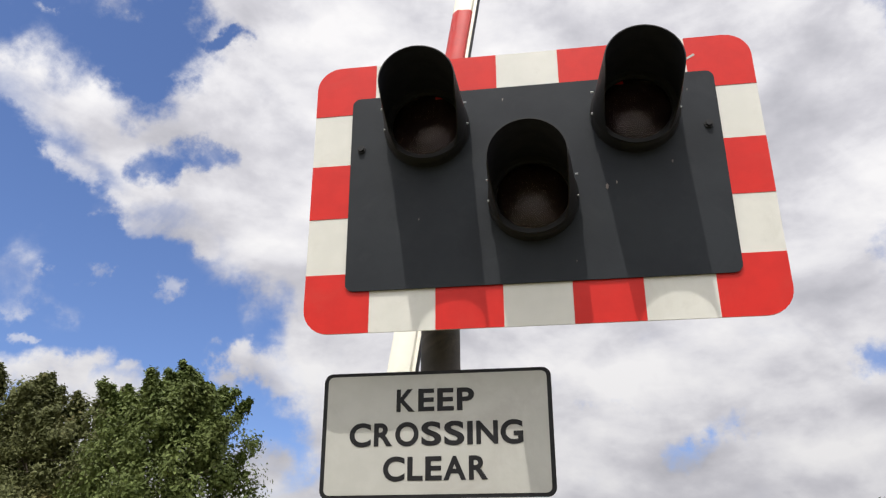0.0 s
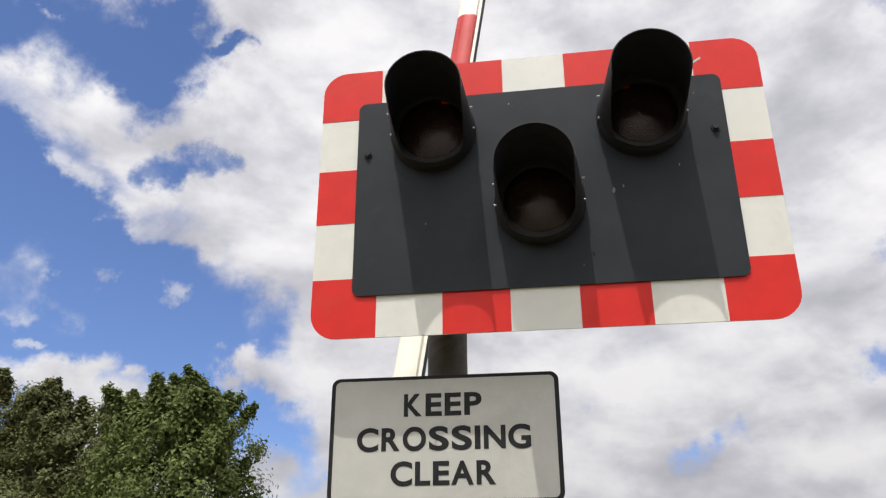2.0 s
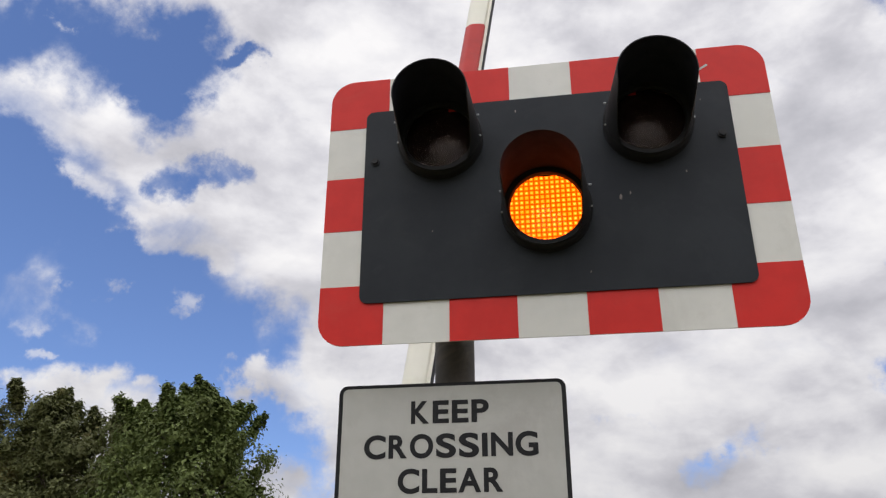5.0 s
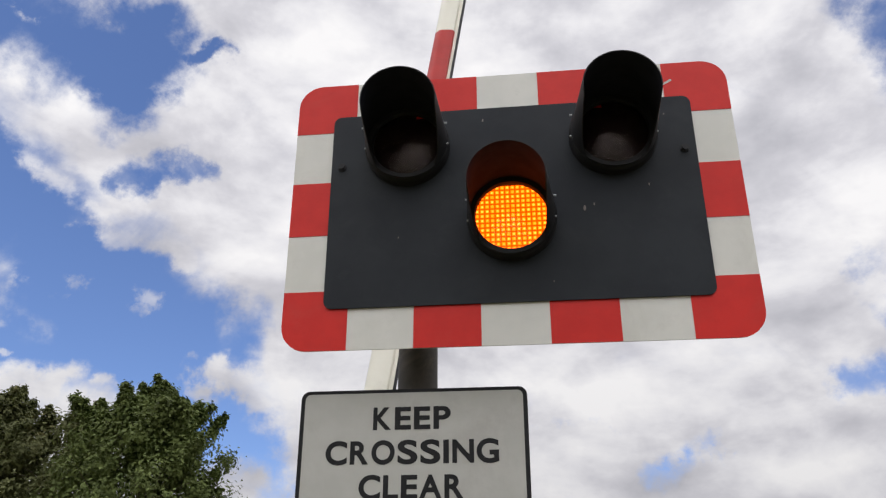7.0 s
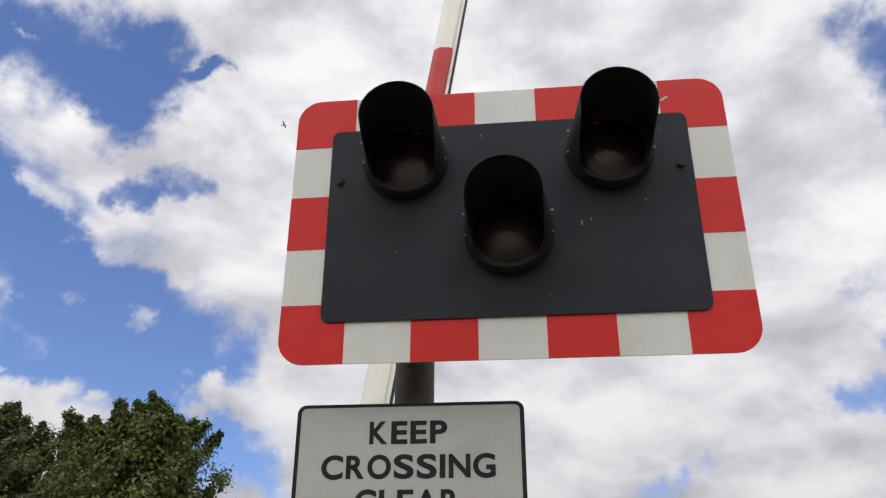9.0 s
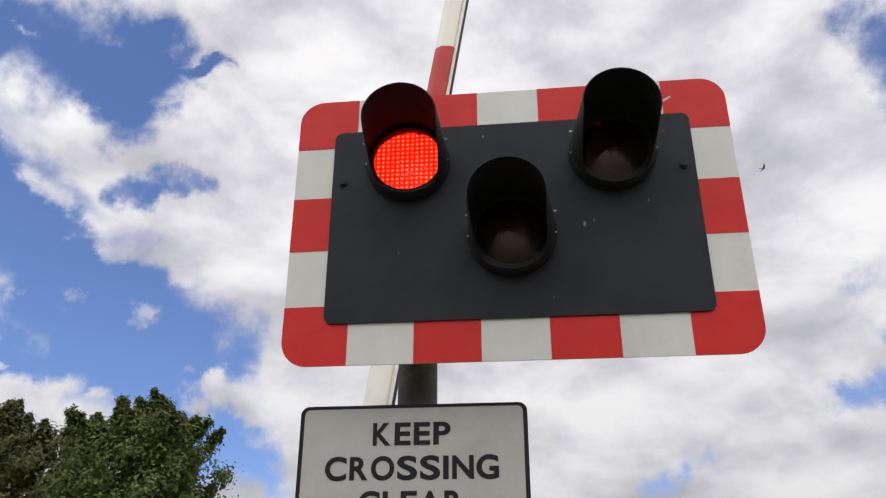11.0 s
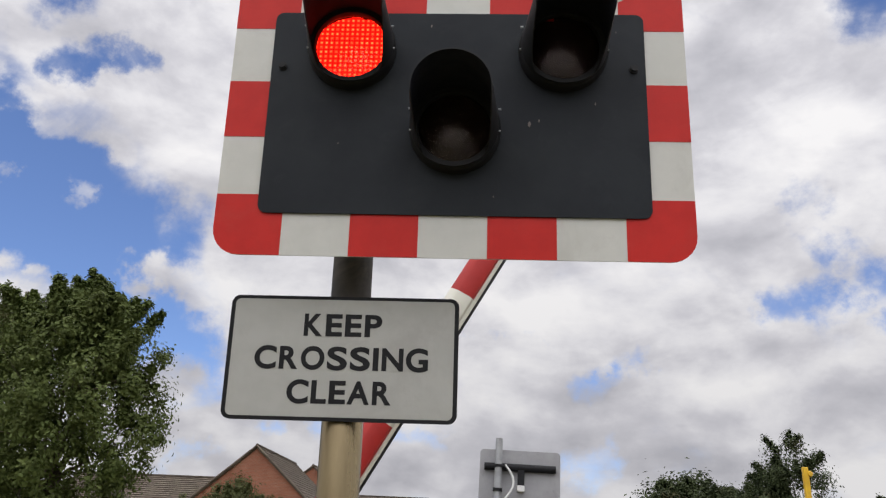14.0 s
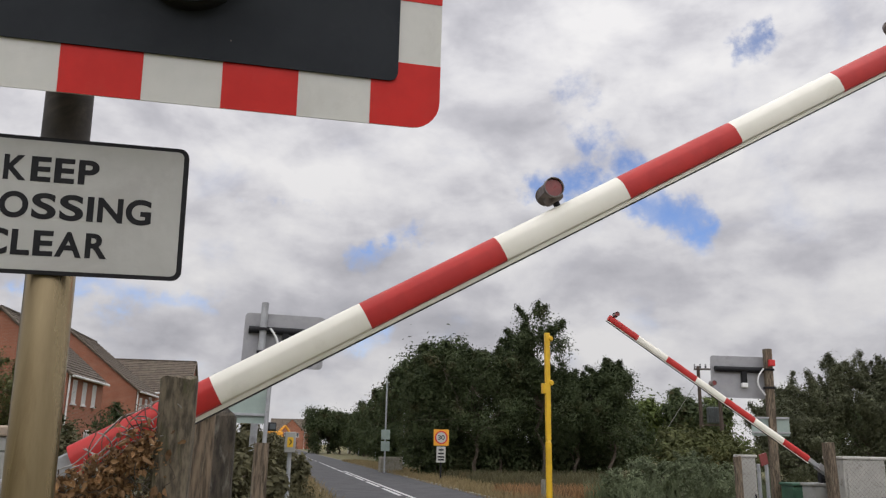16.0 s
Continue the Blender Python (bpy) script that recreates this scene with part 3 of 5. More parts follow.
def build_signal():
    root = thing("crossing_signal", "level crossing light signal with red and white bordered board", "traffic light", BOARD)
    bm = bmesh.new()
    add_holed_plate(bm, rounded(-BW / 2, 0, BW / 2, BH, (0.068,) * 4), HOLES, 0.0, 0.004)
    part("backing_board", bm, WHITE, root, "white reflective backing board with rounded corners")
    # red bands lie on the board between the white ones
    bx, bz, p = BW / 7, BH / 5, -0.0012
    boxes = []
    for k in (2, 4):
        for z0, z1 in ((0, 0.13), (BH - 0.13, BH)):
            boxes.append((-BW / 2 + k * bx, z0, -BW / 2 + (k + 1) * bx, z1, (0, 0, 0, 0)))
    for x0, x1 in ((-BW / 2, -BW / 2 + 0.13), (BW / 2 - 0.13, BW / 2)):
        boxes.append((x0, 2 * bz, x1, 3 * bz, (0, 0, 0, 0)))
    for i, (x0, x1) in enumerate(((-BW / 2, -BW / 2 + bx), (BW / 2 - bx, BW / 2))):
        boxes.append((x0, 0, x1, bz, (0.068, 0, 0, 0) if i == 0 else (0, 0.068, 0, 0)))
        boxes.append((x0, BH - bz, x1, BH, (0, 0, 0, 0.068) if i == 0 else (0, 0, 0.068, 0)))
    for x0, z0, x1, z1, radii in boxes:
        bm = bmesh.new()
        add_prism(bm, rounded(x0, z0, x1, z1, radii), p, 0.0)
        part("red_band", bm, RED, root, "red reflective band")
    # charcoal panel with holes for the lamps
    bm = bmesh.new()
    rim = rounded(-0.492, 0.109, 0.493, 0.684, (0.022,) * 4)
    add_holed_plate(bm, rim, HOLES, -0.007, -0.0025)
    part("front_panel", bm, PANEL, root, "charcoal grey front panel")
    for x in (-0.462, 0.462):
        bm = bmesh.new()
        add_rod(bm, (x, -0.007, 0.52), (x, -0.011, 0.52), 0.012, segs=16)
        add_rod(bm, (x, -0.011, 0.52), (x, -0.017, 0.52), 0.0085, segs=6)
        part("bolt", bm, BLACK, root, "black fixing bolt", 30)
    for x, z, s in ((0.19, 0.36, 0.006), (0.30, 0.46, 0.003), (0.36, 0.42, 0.003), (-0.07, 0.645, 0.003), (0.10, 0.16, 0.002), (-0.30, 0.30, 0.002), (0.42, 0.63, 0.002), (0.215, 0.37, 0.003)):
        bm = bmesh.new()
        made = bmesh.ops.create_icosphere(bm, subdivisions=1, radius=s)["verts"]
        shift(made, Matrix.Translation((x, -0.0072, z)) @ Matrix.Diagonal((0.7, 0.12, 1.5, 1)))
        part("droppings_spot", bm, LAMPGREY, root, "small pale dirt spot")
    for x, z, wx in ((0.44, 0.70, 0.028),):
        bm = bmesh.new()
        add_box(bm, (wx, 0.0006, 0.006), m=Matrix.Translation((x, -0.0018, z + 0.035)) @ pose(0, 0, 0, 0, -30, 0))
        part("scratch", bm, PLATE, root, "pale scratch in the red border")
    # lamp box behind the board, in which the added shutters slide
    bm = bmesh.new()
    add_box(bm, (0.86, 0.004, 0.67), (0, 0.076, 0.425), 0.0015)
    for sx in (-0.43, 0.43):
        add_box(bm, (0.004, 0.07, 0.67), (sx, 0.040, 0.425))
    for sz in (0.092, 0.758):
        add_box(bm, (0.86, 0.07, 0.004), (0, 0.040, sz))
    part("lamp_box", bm, BLACK, root, "black lamp box on the back of the board")
    bm = bmesh.new()
    add_rod(bm, (-0.5, 0.105, 0.55), (0.5, 0.105, 0.55), 0.03, segs=16)
    part("mounting_bar", bm, BLACK, root, "black horizontal mounting bar")
    for kind, x, z, yaw in LAMPS:
        red = kind == "red"
        at = Matrix.Translation((x, -0.007, z))
        turn = pose(0, 0, 0, 0, 0, yaw)
        bm = bmesh.new()
        n = 48
        prof = ((0.1165, 0.0), (0.1165, -0.028), (0.112, -0.036), (0.096, -0.036), (0.093, -0.030), (0.093, -0.022), (0.107, 0.0), (0.113, 0.0105), (0.118, 0.0195))
        add_sweep(bm, [[(r * math.cos(2 * math.pi * k / n), y, r * math.sin(2 * math.pi * k / n)) for k in range(n)] for r, y in prof], True, False)
        unit = part("lamp_housing", bm, BLACK, root, "round black lamp housing", 35, at)
        vis = visor_mesh(0.113, 0.228, 0.022, 0.003)
        vis = part("visor", vis, (BLACK, VISOR_IN), unit, "long black tunnel visor", 40, Matrix.Translation((0, -0.022, 0)) @ turn)
        for s in (-1, 1):
            for zz in (-0.012, 0.028):
                bm = bmesh.new()
                add_rod(bm, (s * 0.108, -0.048 - zz, zz), (s * 0.1155, -0.048 - zz, zz), 0.0026, segs=8)
                part("screw", bm, GALV, unit, "small grey visor screw")
        bm = bmesh.new()
        rings = []
        for q in range(7):
            r = 0.0935 * (1 - q / 7)
            rings.append([(r * math.cos(2 * math.pi * k / n), -0.024 - 0.012 * (1 - (r / 0.0935) ** 2), r * math.sin(2 * math.pi * k / n)) for k in range(n)])
        add_sweep(bm, rings, True, False)
        tip = bm.verts.new((0, -0.036, 0))
        bm.verts.ensure_lookup_table()
        last = bm.verts[:][-n - 1:-1]
        for k in range(n):
            bm.faces.new((last[k], last[(k + 1) % n], tip))
        part("lens", bm, RED_LENS if red else AMBER_LENS, unit, "clear %s prism lens" % kind, 60)
        bm = bmesh.new()
        add_rod(bm, (0, 0.034, 0), (0, 0.038, 0), 0.125, segs=48)
        part("lamp_face", bm, RED_LED if red else AMBER_LED, unit, "glowing %s lamp face of many small cells" % kind)
        # added plate: blocks the constant glow, so the lamp can blink
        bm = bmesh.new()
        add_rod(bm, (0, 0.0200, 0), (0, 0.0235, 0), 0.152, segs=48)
        SHUTTERS.append((kind, part("shutter", bm, SHUTTER, unit, "dark plate added to cover the glowing lamp face while unlit")))
    # the post stands upright behind the leaning board
    back = BOARD.inverted()
    line = lambda z: back @ Vector((-0.2637 - (z - 1.912) * 0.032, 0.215, z))
    bm = bmesh.new()
    add_rod(bm, line(-0.02), line(3.06), 0.0526, segs=40)
    add_rod(bm, line(3.06), line(3.075), 0.0526, 0.03, segs=40)
    part("post", bm, POST, root, "weathered tan galvanised round post", 40)
    # added cover over the upper post, its dark colour paints in the board's shade
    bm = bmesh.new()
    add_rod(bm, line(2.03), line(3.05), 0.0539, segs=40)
    part("shade_sleeve", bm, SHADE_SLEEVE, root, "added dark brown cover round the upper post, shade painted in", 40)
    for z in (2.42, 2.86, 2.13, 1.97):
        bm = bmesh.new()
        add_rod(bm, line(z - 0.02), line(z + 0.02), 0.058, segs=32)
        c = line(z)
        add_box(bm, (0.06, 0.03, 0.04), (c.x, c.y - 0.056, c.z))
        part("clamp", bm, BLACK, root, "dark post clamp", 30)


build_signal()


def build_plate():
    x0, x1, z0, z1 = -0.5635, 0.0197, -0.3911, -0.0789
    y = 0.101
    root = thing("sign_plate", "white rectangular plate reading keep crossing clear below the signal", "sign", BOARD)
    bm = bmesh.new()
    add_prism(bm, rounded(x0, z0, x1, z1, (0.022,) * 4), y, y + 0.012)
    part("border", bm, INK, root, "black rim of the plate")
    bm = bmesh.new()
    add_prism(bm, rounded(x0 + 0.011, z0 + 0.009, x1 - 0.011, z1 - 0.009, (0.014,) * 4), y - 0.001, y)
    part("face", bm, PLATE, root, "white reflective sign face")
    # each word: its middle height, then each letter with its left and right edge
    for words, v, edges in (
            ("KEEP", -0.1534, (-0.3617, -0.3163, -0.3075, -0.2670, -0.2600, -0.2189, -0.2114, -0.1687)),
            ("CROSSING", -0.2374, (-0.4778, -0.4240, -0.4165, -0.3706, -0.3635, -0.3059, -0.2990, -0.2500, -0.2430, -0.1940, -0.1871, -0.1734, -0.1653, -0.1127, -0.1068, -0.0527)),
            ("CLEAR", -0.3212, (-0.3919, -0.3390, -0.3325, -0.2951, -0.2890, -0.2490, -0.2453, -0.1910, -0.1843, -0.1387))):
        bm = bmesh.new()
        for k, letter in enumerate(words):
            l, r = (0.0320 + (q - 0.0320) * 1.0268 for q in edges[2 * k:2 * k + 2])
            me = text_mesh(letter, r - l, 0.0600 if letter in "COSG" else 0.0572, 0.0008, 0.030)
            me.transform(Matrix.Translation(((l + r) / 2, 0, 0)))
            bm.from_mesh(me)
            bpy.data.meshes.remove(me)
        part("lettering", bm, INK, root, "black capital lettering " + words, m=Matrix.Translation((0, y - 0.0012, v)))
    bm = bmesh.new()
    for z in (z0 + 0.06, z1 - 0.06):
        add_box(bm, (0.48, 0.03, 0.03), ((x0 + x1) / 2, y + 0.03, z), 0.003)
    part("channel", bm, GALV, root, "grey mounting channels")


build_plate()


# ---- barriers ----
NEAR_PIVOT, FAR_PIVOT = (-0.786, 1.323, 1.247), (9.986, 9.898, 1.182)
NEAR_YAW, FAR_YAW = -5.07, 174.65
BAND, ARM_START = 0.6, 0.417


def boom_outline(side):
    """Cross-section of the boom in y and z: creased faces, narrowing to the flat strip below."""
    half = [(0.021, -0.0555), (0.036, -0.051), (0.042, -0.036), (0.044, 0.010), (0.041, 0.022), (0.027, 0.044), (0.016, 0.054), (0.004, 0.057)]
    return half + [(-y, z) for y, z in reversed(half)]


def build_barrier(label, m, face):
    root = thing("crossing_barrier", label, "barrier", m)
    prof = boom_outline(face)
    for k in range(7):
        x0, x1 = ARM_START + k * BAND, ARM_START + (k + 1) * BAND
        if k == 0:
            x0 = 0.50
        bm = bmesh.new()
        add_sweep(bm, [[(x, y, z) for y, z in prof] for x in (x0, x1)])
        part("band", bm, BOOM_RED if k % 2 == 0 else BOOM_WHITE, root, "red band" if k % 2 == 0 else "cream white band", 32)
    bm = bmesh.new()
    add_box(bm, (7 * BAND - 0.04, 0.041, 0.018), (ARM_START + 3.5 * BAND + 0.03, 0, -0.0620), 0.002)
    part("edge_strip", bm, BOOM_WHITE, root, "cream white lower edge strip")
    bm = bmesh.new()
    add_box(bm, (7 * BAND - 0.04, 0.034, 0.003), (ARM_START + 3.5 * BAND + 0.03, 0, -0.0725))
    part("dark_strip", bm, INK, root, "thin dark strip along the lower edge")
    bm = bmesh.new()
    add_box(bm, (0.42, 0.066, 0.072), (0.295, 0, 0.0), 0.008)
    part("socket", bm, GALV, root, "grey steel arm socket")
    bm = bmesh.new()
    for s in (-0.055, 0.055):
        add_box(bm, (0.42, 0.012, 0.10), (0.10, s, 0.0), 0.004)
    part("bracket", bm, CHROME, root, "bright steel pivot bracket")
    for x in (ARM_START + 3.52 * BAND, ARM_START + 6.86 * BAND):
        bm = bmesh.new()
        add_rod(bm, (x, 0, 0.055), (x, 0, 0.085), 0.014, segs=12)
        stem = part("lamp_stem", bm, INK, root, "dark lamp stem")
        bm = bmesh.new()
        add_rod(bm, (x, -0.050, 0.125), (x, 0.050, 0.125), 0.043, segs=8)
        add_box(bm, (0.070, 0.070, 0.05), (x, 0, 0.098), 0.012)
        box = part("lamp_body", bm, LAMPGREY, root, "small grey-brown barrier lamp body", 30)
        for s in (-1, 1):
            bm = bmesh.new()
            add_rod(bm, (x, s * 0.050, 0.125), (x, s * 0.056, 0.125), 0.036, segs=24)
            part("lamp_lens", bm, DULLRED, box, "dull red round lens", 40)
            bm = bmesh.new()
            add_sweep(bm, [[(x + r * math.cos(2 * math.pi * k / 28), y, 0.125 + r * math.sin(2 * math.pi * k / 28)) for k in range(28)]
                           for r, y in ((0.043, s * 0.049), (0.042, s * 0.066), (0.038, s * 0.066), (0.038, s * 0.049))], True, False)
            part("lamp_hood", bm, LAMPGREY, box, "grey-brown lamp rim", 40)
    return root


near_arm = build_barrier("red and cream banded barrier arm coming down over the near lane", pose(*NEAR_PIVOT, 0, -83.3, NEAR_YAW), 1)
far_arm = build_barrier("red and white banded barrier arm coming down across the tracks", pose(*FAR_PIVOT, 0, -84, FAR_YAW), 1)


def build_machine(m, label):
    root = thing("barrier_machine", label, "machine", m)
    bm = bmesh.new()
    add_box(bm, (0.50, 0.34, 1.08), (-0.05, 0.26, 0.54), 0.03)
    part("casing", bm, GREYBOX, root, "grey steel casing")
    bm = bmesh.new()
    add_box(bm, (0.54, 0.38, 0.05), (-0.05, 0.26, 1.10), 0.015)
    part("casing_lid", bm, GREYBOX, root, "grey lid")
    bm = bmesh.new()
    add_rod(bm, (0, 0.10, 1.245), (0, 0.30, 1.245), 0.05, segs=20)
    add_box(bm, (0.12, 0.10, 0.24), (0, 0.26, 1.18), 0.01)
    part("pivot_shaft", bm, INK, root, "dark pivot shaft", 40)


build_machine(pose(NEAR_PIVOT[0], NEAR_PIVOT[1], 0.0, 0, 0, NEAR_YAW), "grey barrier machine at the foot of the near arm")
build_machine(pose(FAR_PIVOT[0], FAR_PIVOT[1], -0.065, 0, 0, FAR_YAW + 180), "grey barrier machine at the foot of the far arm")


# ---- signals across the tracks, seen from behind ----
def build_back_signal(m, label, post_x, timber):
    """Back of a signal board: the board's lower edge is at z 0 of m, its back faces -y."""
    root = thing("signal_back", label, "traffic light", m, group="signals facing away")
    bm = bmesh.new()
    add_prism(bm, rounded(-0.6, 0, 0.6, 0.797, (0.06,) * 4), 0.0, 0.006)
    part("board", bm, BACK, root, "grey aluminium back of the board")
    bm = bmesh.new()
    add_rod(bm, (-0.53, -0.05, 0.54), (0.53, -0.05, 0.54), 0.055, segs=20)
    part("mounting_bar", bm, INK, root, "black mounting bar", 40)
    bm = bmesh.new()
    add_box(bm, (0.10, 0.08, 0.24), (0.02, -0.05, 0.40), 0.01)
    part("drop_bar", bm, INK, root, "black drop bar")
    bm = bmesh.new()
    add_box(bm, (0.11, 0.09, 0.09), (0.02, -0.055, 0.24), 0.01)
    part("junction_box", bm, UPVC, root, "small white junction box")
    base = -m.translation.z - 0.02
    bm = bmesh.new()
    r = 0.068 if timber else 0.052
    if timber:
        add_box(bm, (2 * r, 2 * r, 0.94 - base), (post_x, -0.14, (0.94 + base) / 2), 0.012)
    else:
        add_rod(bm, (post_x, -0.14, base), (post_x, -0.14, 0.94), r, segs=20)
    part("post", bm, WOOD if timber else GALV, root, "weathered square timber post" if timber else "grey steel post", 0 if timber else 40)
    # cable loop
    bm = bmesh.new()
    s = 1 if post_x < 0 else -1
    pts = [Vector((post_x + s * (0.10 + 0.13 * math.sin(math.pi * k / 14)), -0.17, 0.56 - 0.50 * k / 14)) for k in range(15)]
    for a, b in zip(pts, pts[1:]):
        add_rod(bm, a, b, 0.016, segs=8, caps=False)
    part("cable_loop", bm, UPVC, root, "pale cable loop", 60)
    for z in (0.54, 0.20):
        bm = bmesh.new()
        add_box(bm, (2 * r + 0.03, 2 * r + 0.04, 0.04), (post_x, -0.14, z), 0.004)
        part("clamp", bm, INK, root, "dark clamp")
    if timber:
        bm = bmesh.new()
        add_box(bm, (0.11, 0.09, 0.12), (post_x + 0.02, -0.26, 0.66), 0.01)
        part("red_tag", bm, SIGNRED, root, "small red box on the post")


build_back_signal(pose(0.785, 10.3, 2.66, 0, 1.0, -2.0), "grey back of a crossing signal board on a steel post", -0.32, False)
build_back_signal(pose(9.55, 11.55, 2.55, 0, 1.0, -14.0), "grey back of a crossing signal board on a timber post", 0.46, True)


def build_sign_back(m, w, h, label, mat, post=None):
    root = thing("road_sign", label, "sign", m)
    bm = bmesh.new()
    add_prism(bm, rounded(-w / 2, 0, w / 2, h, (0.02,) * 4), 0, 0.005)
    part("panel", bm, mat, root)
    for z in (0.18 * h, 0.97 * h):
        bm = bmesh.new()
        add_box(bm, (w * 0.98, 0.035, 0.035), (0, -0.02, z), 0.003)
        part("rail_channel", bm, GALV, root, "grey channel on the back")
    if post is not None:
        bm = bmesh.new()
        add_rod(bm, (post, -0.06, -m.translation.z - 0.02), (post, -0.06, h), 0.03, segs=14)
        part("post", bm, GALV, root, "thin grey post", 40)


build_sign_back(pose(0.22, 9.4, 1.82, 0, 1, -2), 0.78, 0.64, "pale green back of a road sign", GREENBACK, 0.36)
build_sign_back(pose(9.92, 11.3, 1.85, 0, 0, -10), 0.74, 0.34, "pale green back of a plate under the far signal", GREENBACK)


# ---- crossing furniture ----
def build_yellow_pole():
    root = thing("yellow_pole", "tall slim yellow detector pole beside the road", "pole", pose(8.97, 20.0, 0))
    bm = bmesh.new()
    add_rod(bm, (0, 0, 0), (0, 0, 1.7), 0.09, segs=20)
    add_rod(bm, (0, 0, 1.7), (0, 0, 1.78), 0.09, 0.06, segs=20)
    part("lower_tube", bm, YELLOW, root, "", 40)
    bm = bmesh.new()
    add_box(bm, (0.15, 0.12, 3.12), (0, 0, 3.33), 0.02)
    part("upper_mast", bm, YELLOW, root, "yellow square mast")
    for z in (3.42, 4.72):
        bm = bmesh.new()
        add_rod(bm, (0.10, -0.03, z), (0.10, 0.05, z), 0.085, segs=20)
        add_rod(bm, (0.10, -0.10, z), (0.10, -0.03, z), 0.06, 0.085, segs=20)
        part("sensor_head", bm, YELLOW, root, "yellow round sensor head", 40)
    bm = bmesh.new()
    add_box(bm, (0.12, 0.14, 0.30), (-0.12, 0, 3.25), 0.015)
    part("box", bm, YELLOW, root, "small yellow box")
    bm = bmesh.new()
    for k in range(9):
        add_rod(bm, (0.085 + 0.02 * math.sin(k), -0.02, 2.8 + 0.06 * k), (0.085 + 0.02 * math.sin(k + 1), -0.02, 2.86 + 0.06 * k), 0.012, segs=6)
    part("cable", bm, INK, root, "dark cable")


build_yellow_pole()


def build_speed_sign():
    root = thing("speed_sign", "round 30 speed limit sign on yellow backing with small plate below", "sign", pose(9.04, 32.7, 0, 0, 0, -8))
    bm = bmesh.new()
    add_rod(bm, (0, 0.03, 0), (0, 0.03, 2.25), 0.04, segs=12)
    part("post", bm, INK, root, "dark post", 40)
    bm = bmesh.new()
    add_prism(bm, rounded(-0.34, 1.58, 0.34, 2.28, (0.03,) * 4), -0.01, 0.0)
    part("backing", bm, ORANGE, root, "yellow-orange backing board")
    bm = bmesh.new()
    add_rod(bm, (0, -0.011, 1.93), (0, -0.016, 1.93), 0.285, segs=40)
    part("ring", bm, SIGNRED, root, "red ring")
    bm = bmesh.new()
    add_rod(bm, (0, -0.017, 1.93), (0, -0.021, 1.93), 0.225, segs=40)
    part("disc", bm, PLATE, root, "white disc")
    me = text_mesh("30", 0.30, 0.20, 0.002, 0.02)
    me.materials.append(INK)
    ob = new("lettering", me)
    ob.parent, ob.matrix_basis = root, Matrix.Translation((0, -0.0225, 1.93))
    bm = bmesh.new()
    add_prism(bm, rounded(-0.20, 0.86, 0.20, 1.54, (0.02,) * 4), -0.008, 0.0)
    part("plate", bm, PLATE, root, "white plate with dark bars")
    for k, (w, z) in enumerate(((0.22, 1.40), (0.26, 1.24), (0.30, 1.10), (0.28, 0.98))):
        bm = bmesh.new()
        add_box(bm, (w, 0.002, 0.07), (0, -0.0105, z))
        part("bar", bm, INK, root, "dark bar of unreadable writing")


build_speed_sign()


def build_phone_sign():
    root = thing("phone_box", "small pale telephone box with yellow symbol on a thin post", "phone", pose(0.96, 10.0, 0, 0, 0, -4))
    bm = bmesh.new()
    add_rod(bm, (0, 0.05, 0), (0, 0.05, 1.45), 0.03, segs=12)
    part("post", bm, GALV, root, "thin grey post", 40)
    bm = bmesh.new()
    add_box(bm, (0.155, 0.10, 0.29), (0, 0, 1.58), 0.012)
    part("case", bm, GREYBOX, root, "pale grey case")
    bm = bmesh.new()
    add_prism(bm, rounded(-0.042, 1.51, 0.042, 1.65, (0.015,) * 4), -0.056, -0.0505)
    part("symbol_plate", bm, YELLOW, root, "yellow plate")
    bm = bmesh.new()
    pts = [Vector((-0.012 + 0.028 * math.sin(math.pi * k / 8), -0.058, 1.545 + 0.075 * k / 8)) for k in range(9)]
    for a, b in zip(pts, pts[1:]):
        add_rod(bm, a, b, 0.007, segs=8)
    part("symbol", bm, INK, root, "black handset symbol")


build_phone_sign()


def build_post(name, label, x, y, w, d, h, mat, lean=(0, 0), seed=1, top="flat"):
    rng = random.Random(seed)
    bm = bmesh.new()
    rings = []
    levels = [(h * k / 10, 1.0) for k in range(11)]
    if top == "round":
        dome = 0.45 * w
        levels = [((h - dome) * k / 9, 1.0) for k in range(10)]
        levels += [(h - dome + dome * math.sin(radians(a)), math.cos(radians(a))) for a in (22, 45, 65, 82)]
    for k, (z, taper) in enumerate(levels):
        ring = []
        s = taper * (1.0 + rng.uniform(-0.03, 0.03))
        for i in range(12):
            a = 2 * math.pi * i / 12 + math.pi / 12
            c, q = math.cos(a), math.sin(a)
            e = 0.35
            px = math.copysign(abs(c) ** e, c) * w / 2 * s + rng.uniform(-1, 1) * w * 0.018
            py = math.copysign(abs(q) ** e, q) * d / 2 * s + rng.uniform(-1, 1) * d * 0.018
            ring.append((px + lean[0] * z, py + lean[1] * z, z + (rng.uniform(-0.012, 0.012) if k == len(levels) - 1 else 0)))
        rings.append(ring)
    add_sweep(bm, rings)
    return solid(name, bm, mat, label, "post", pose(x, y, 0, 0, 0, rng.uniform(-6, 6)), group="fence posts")


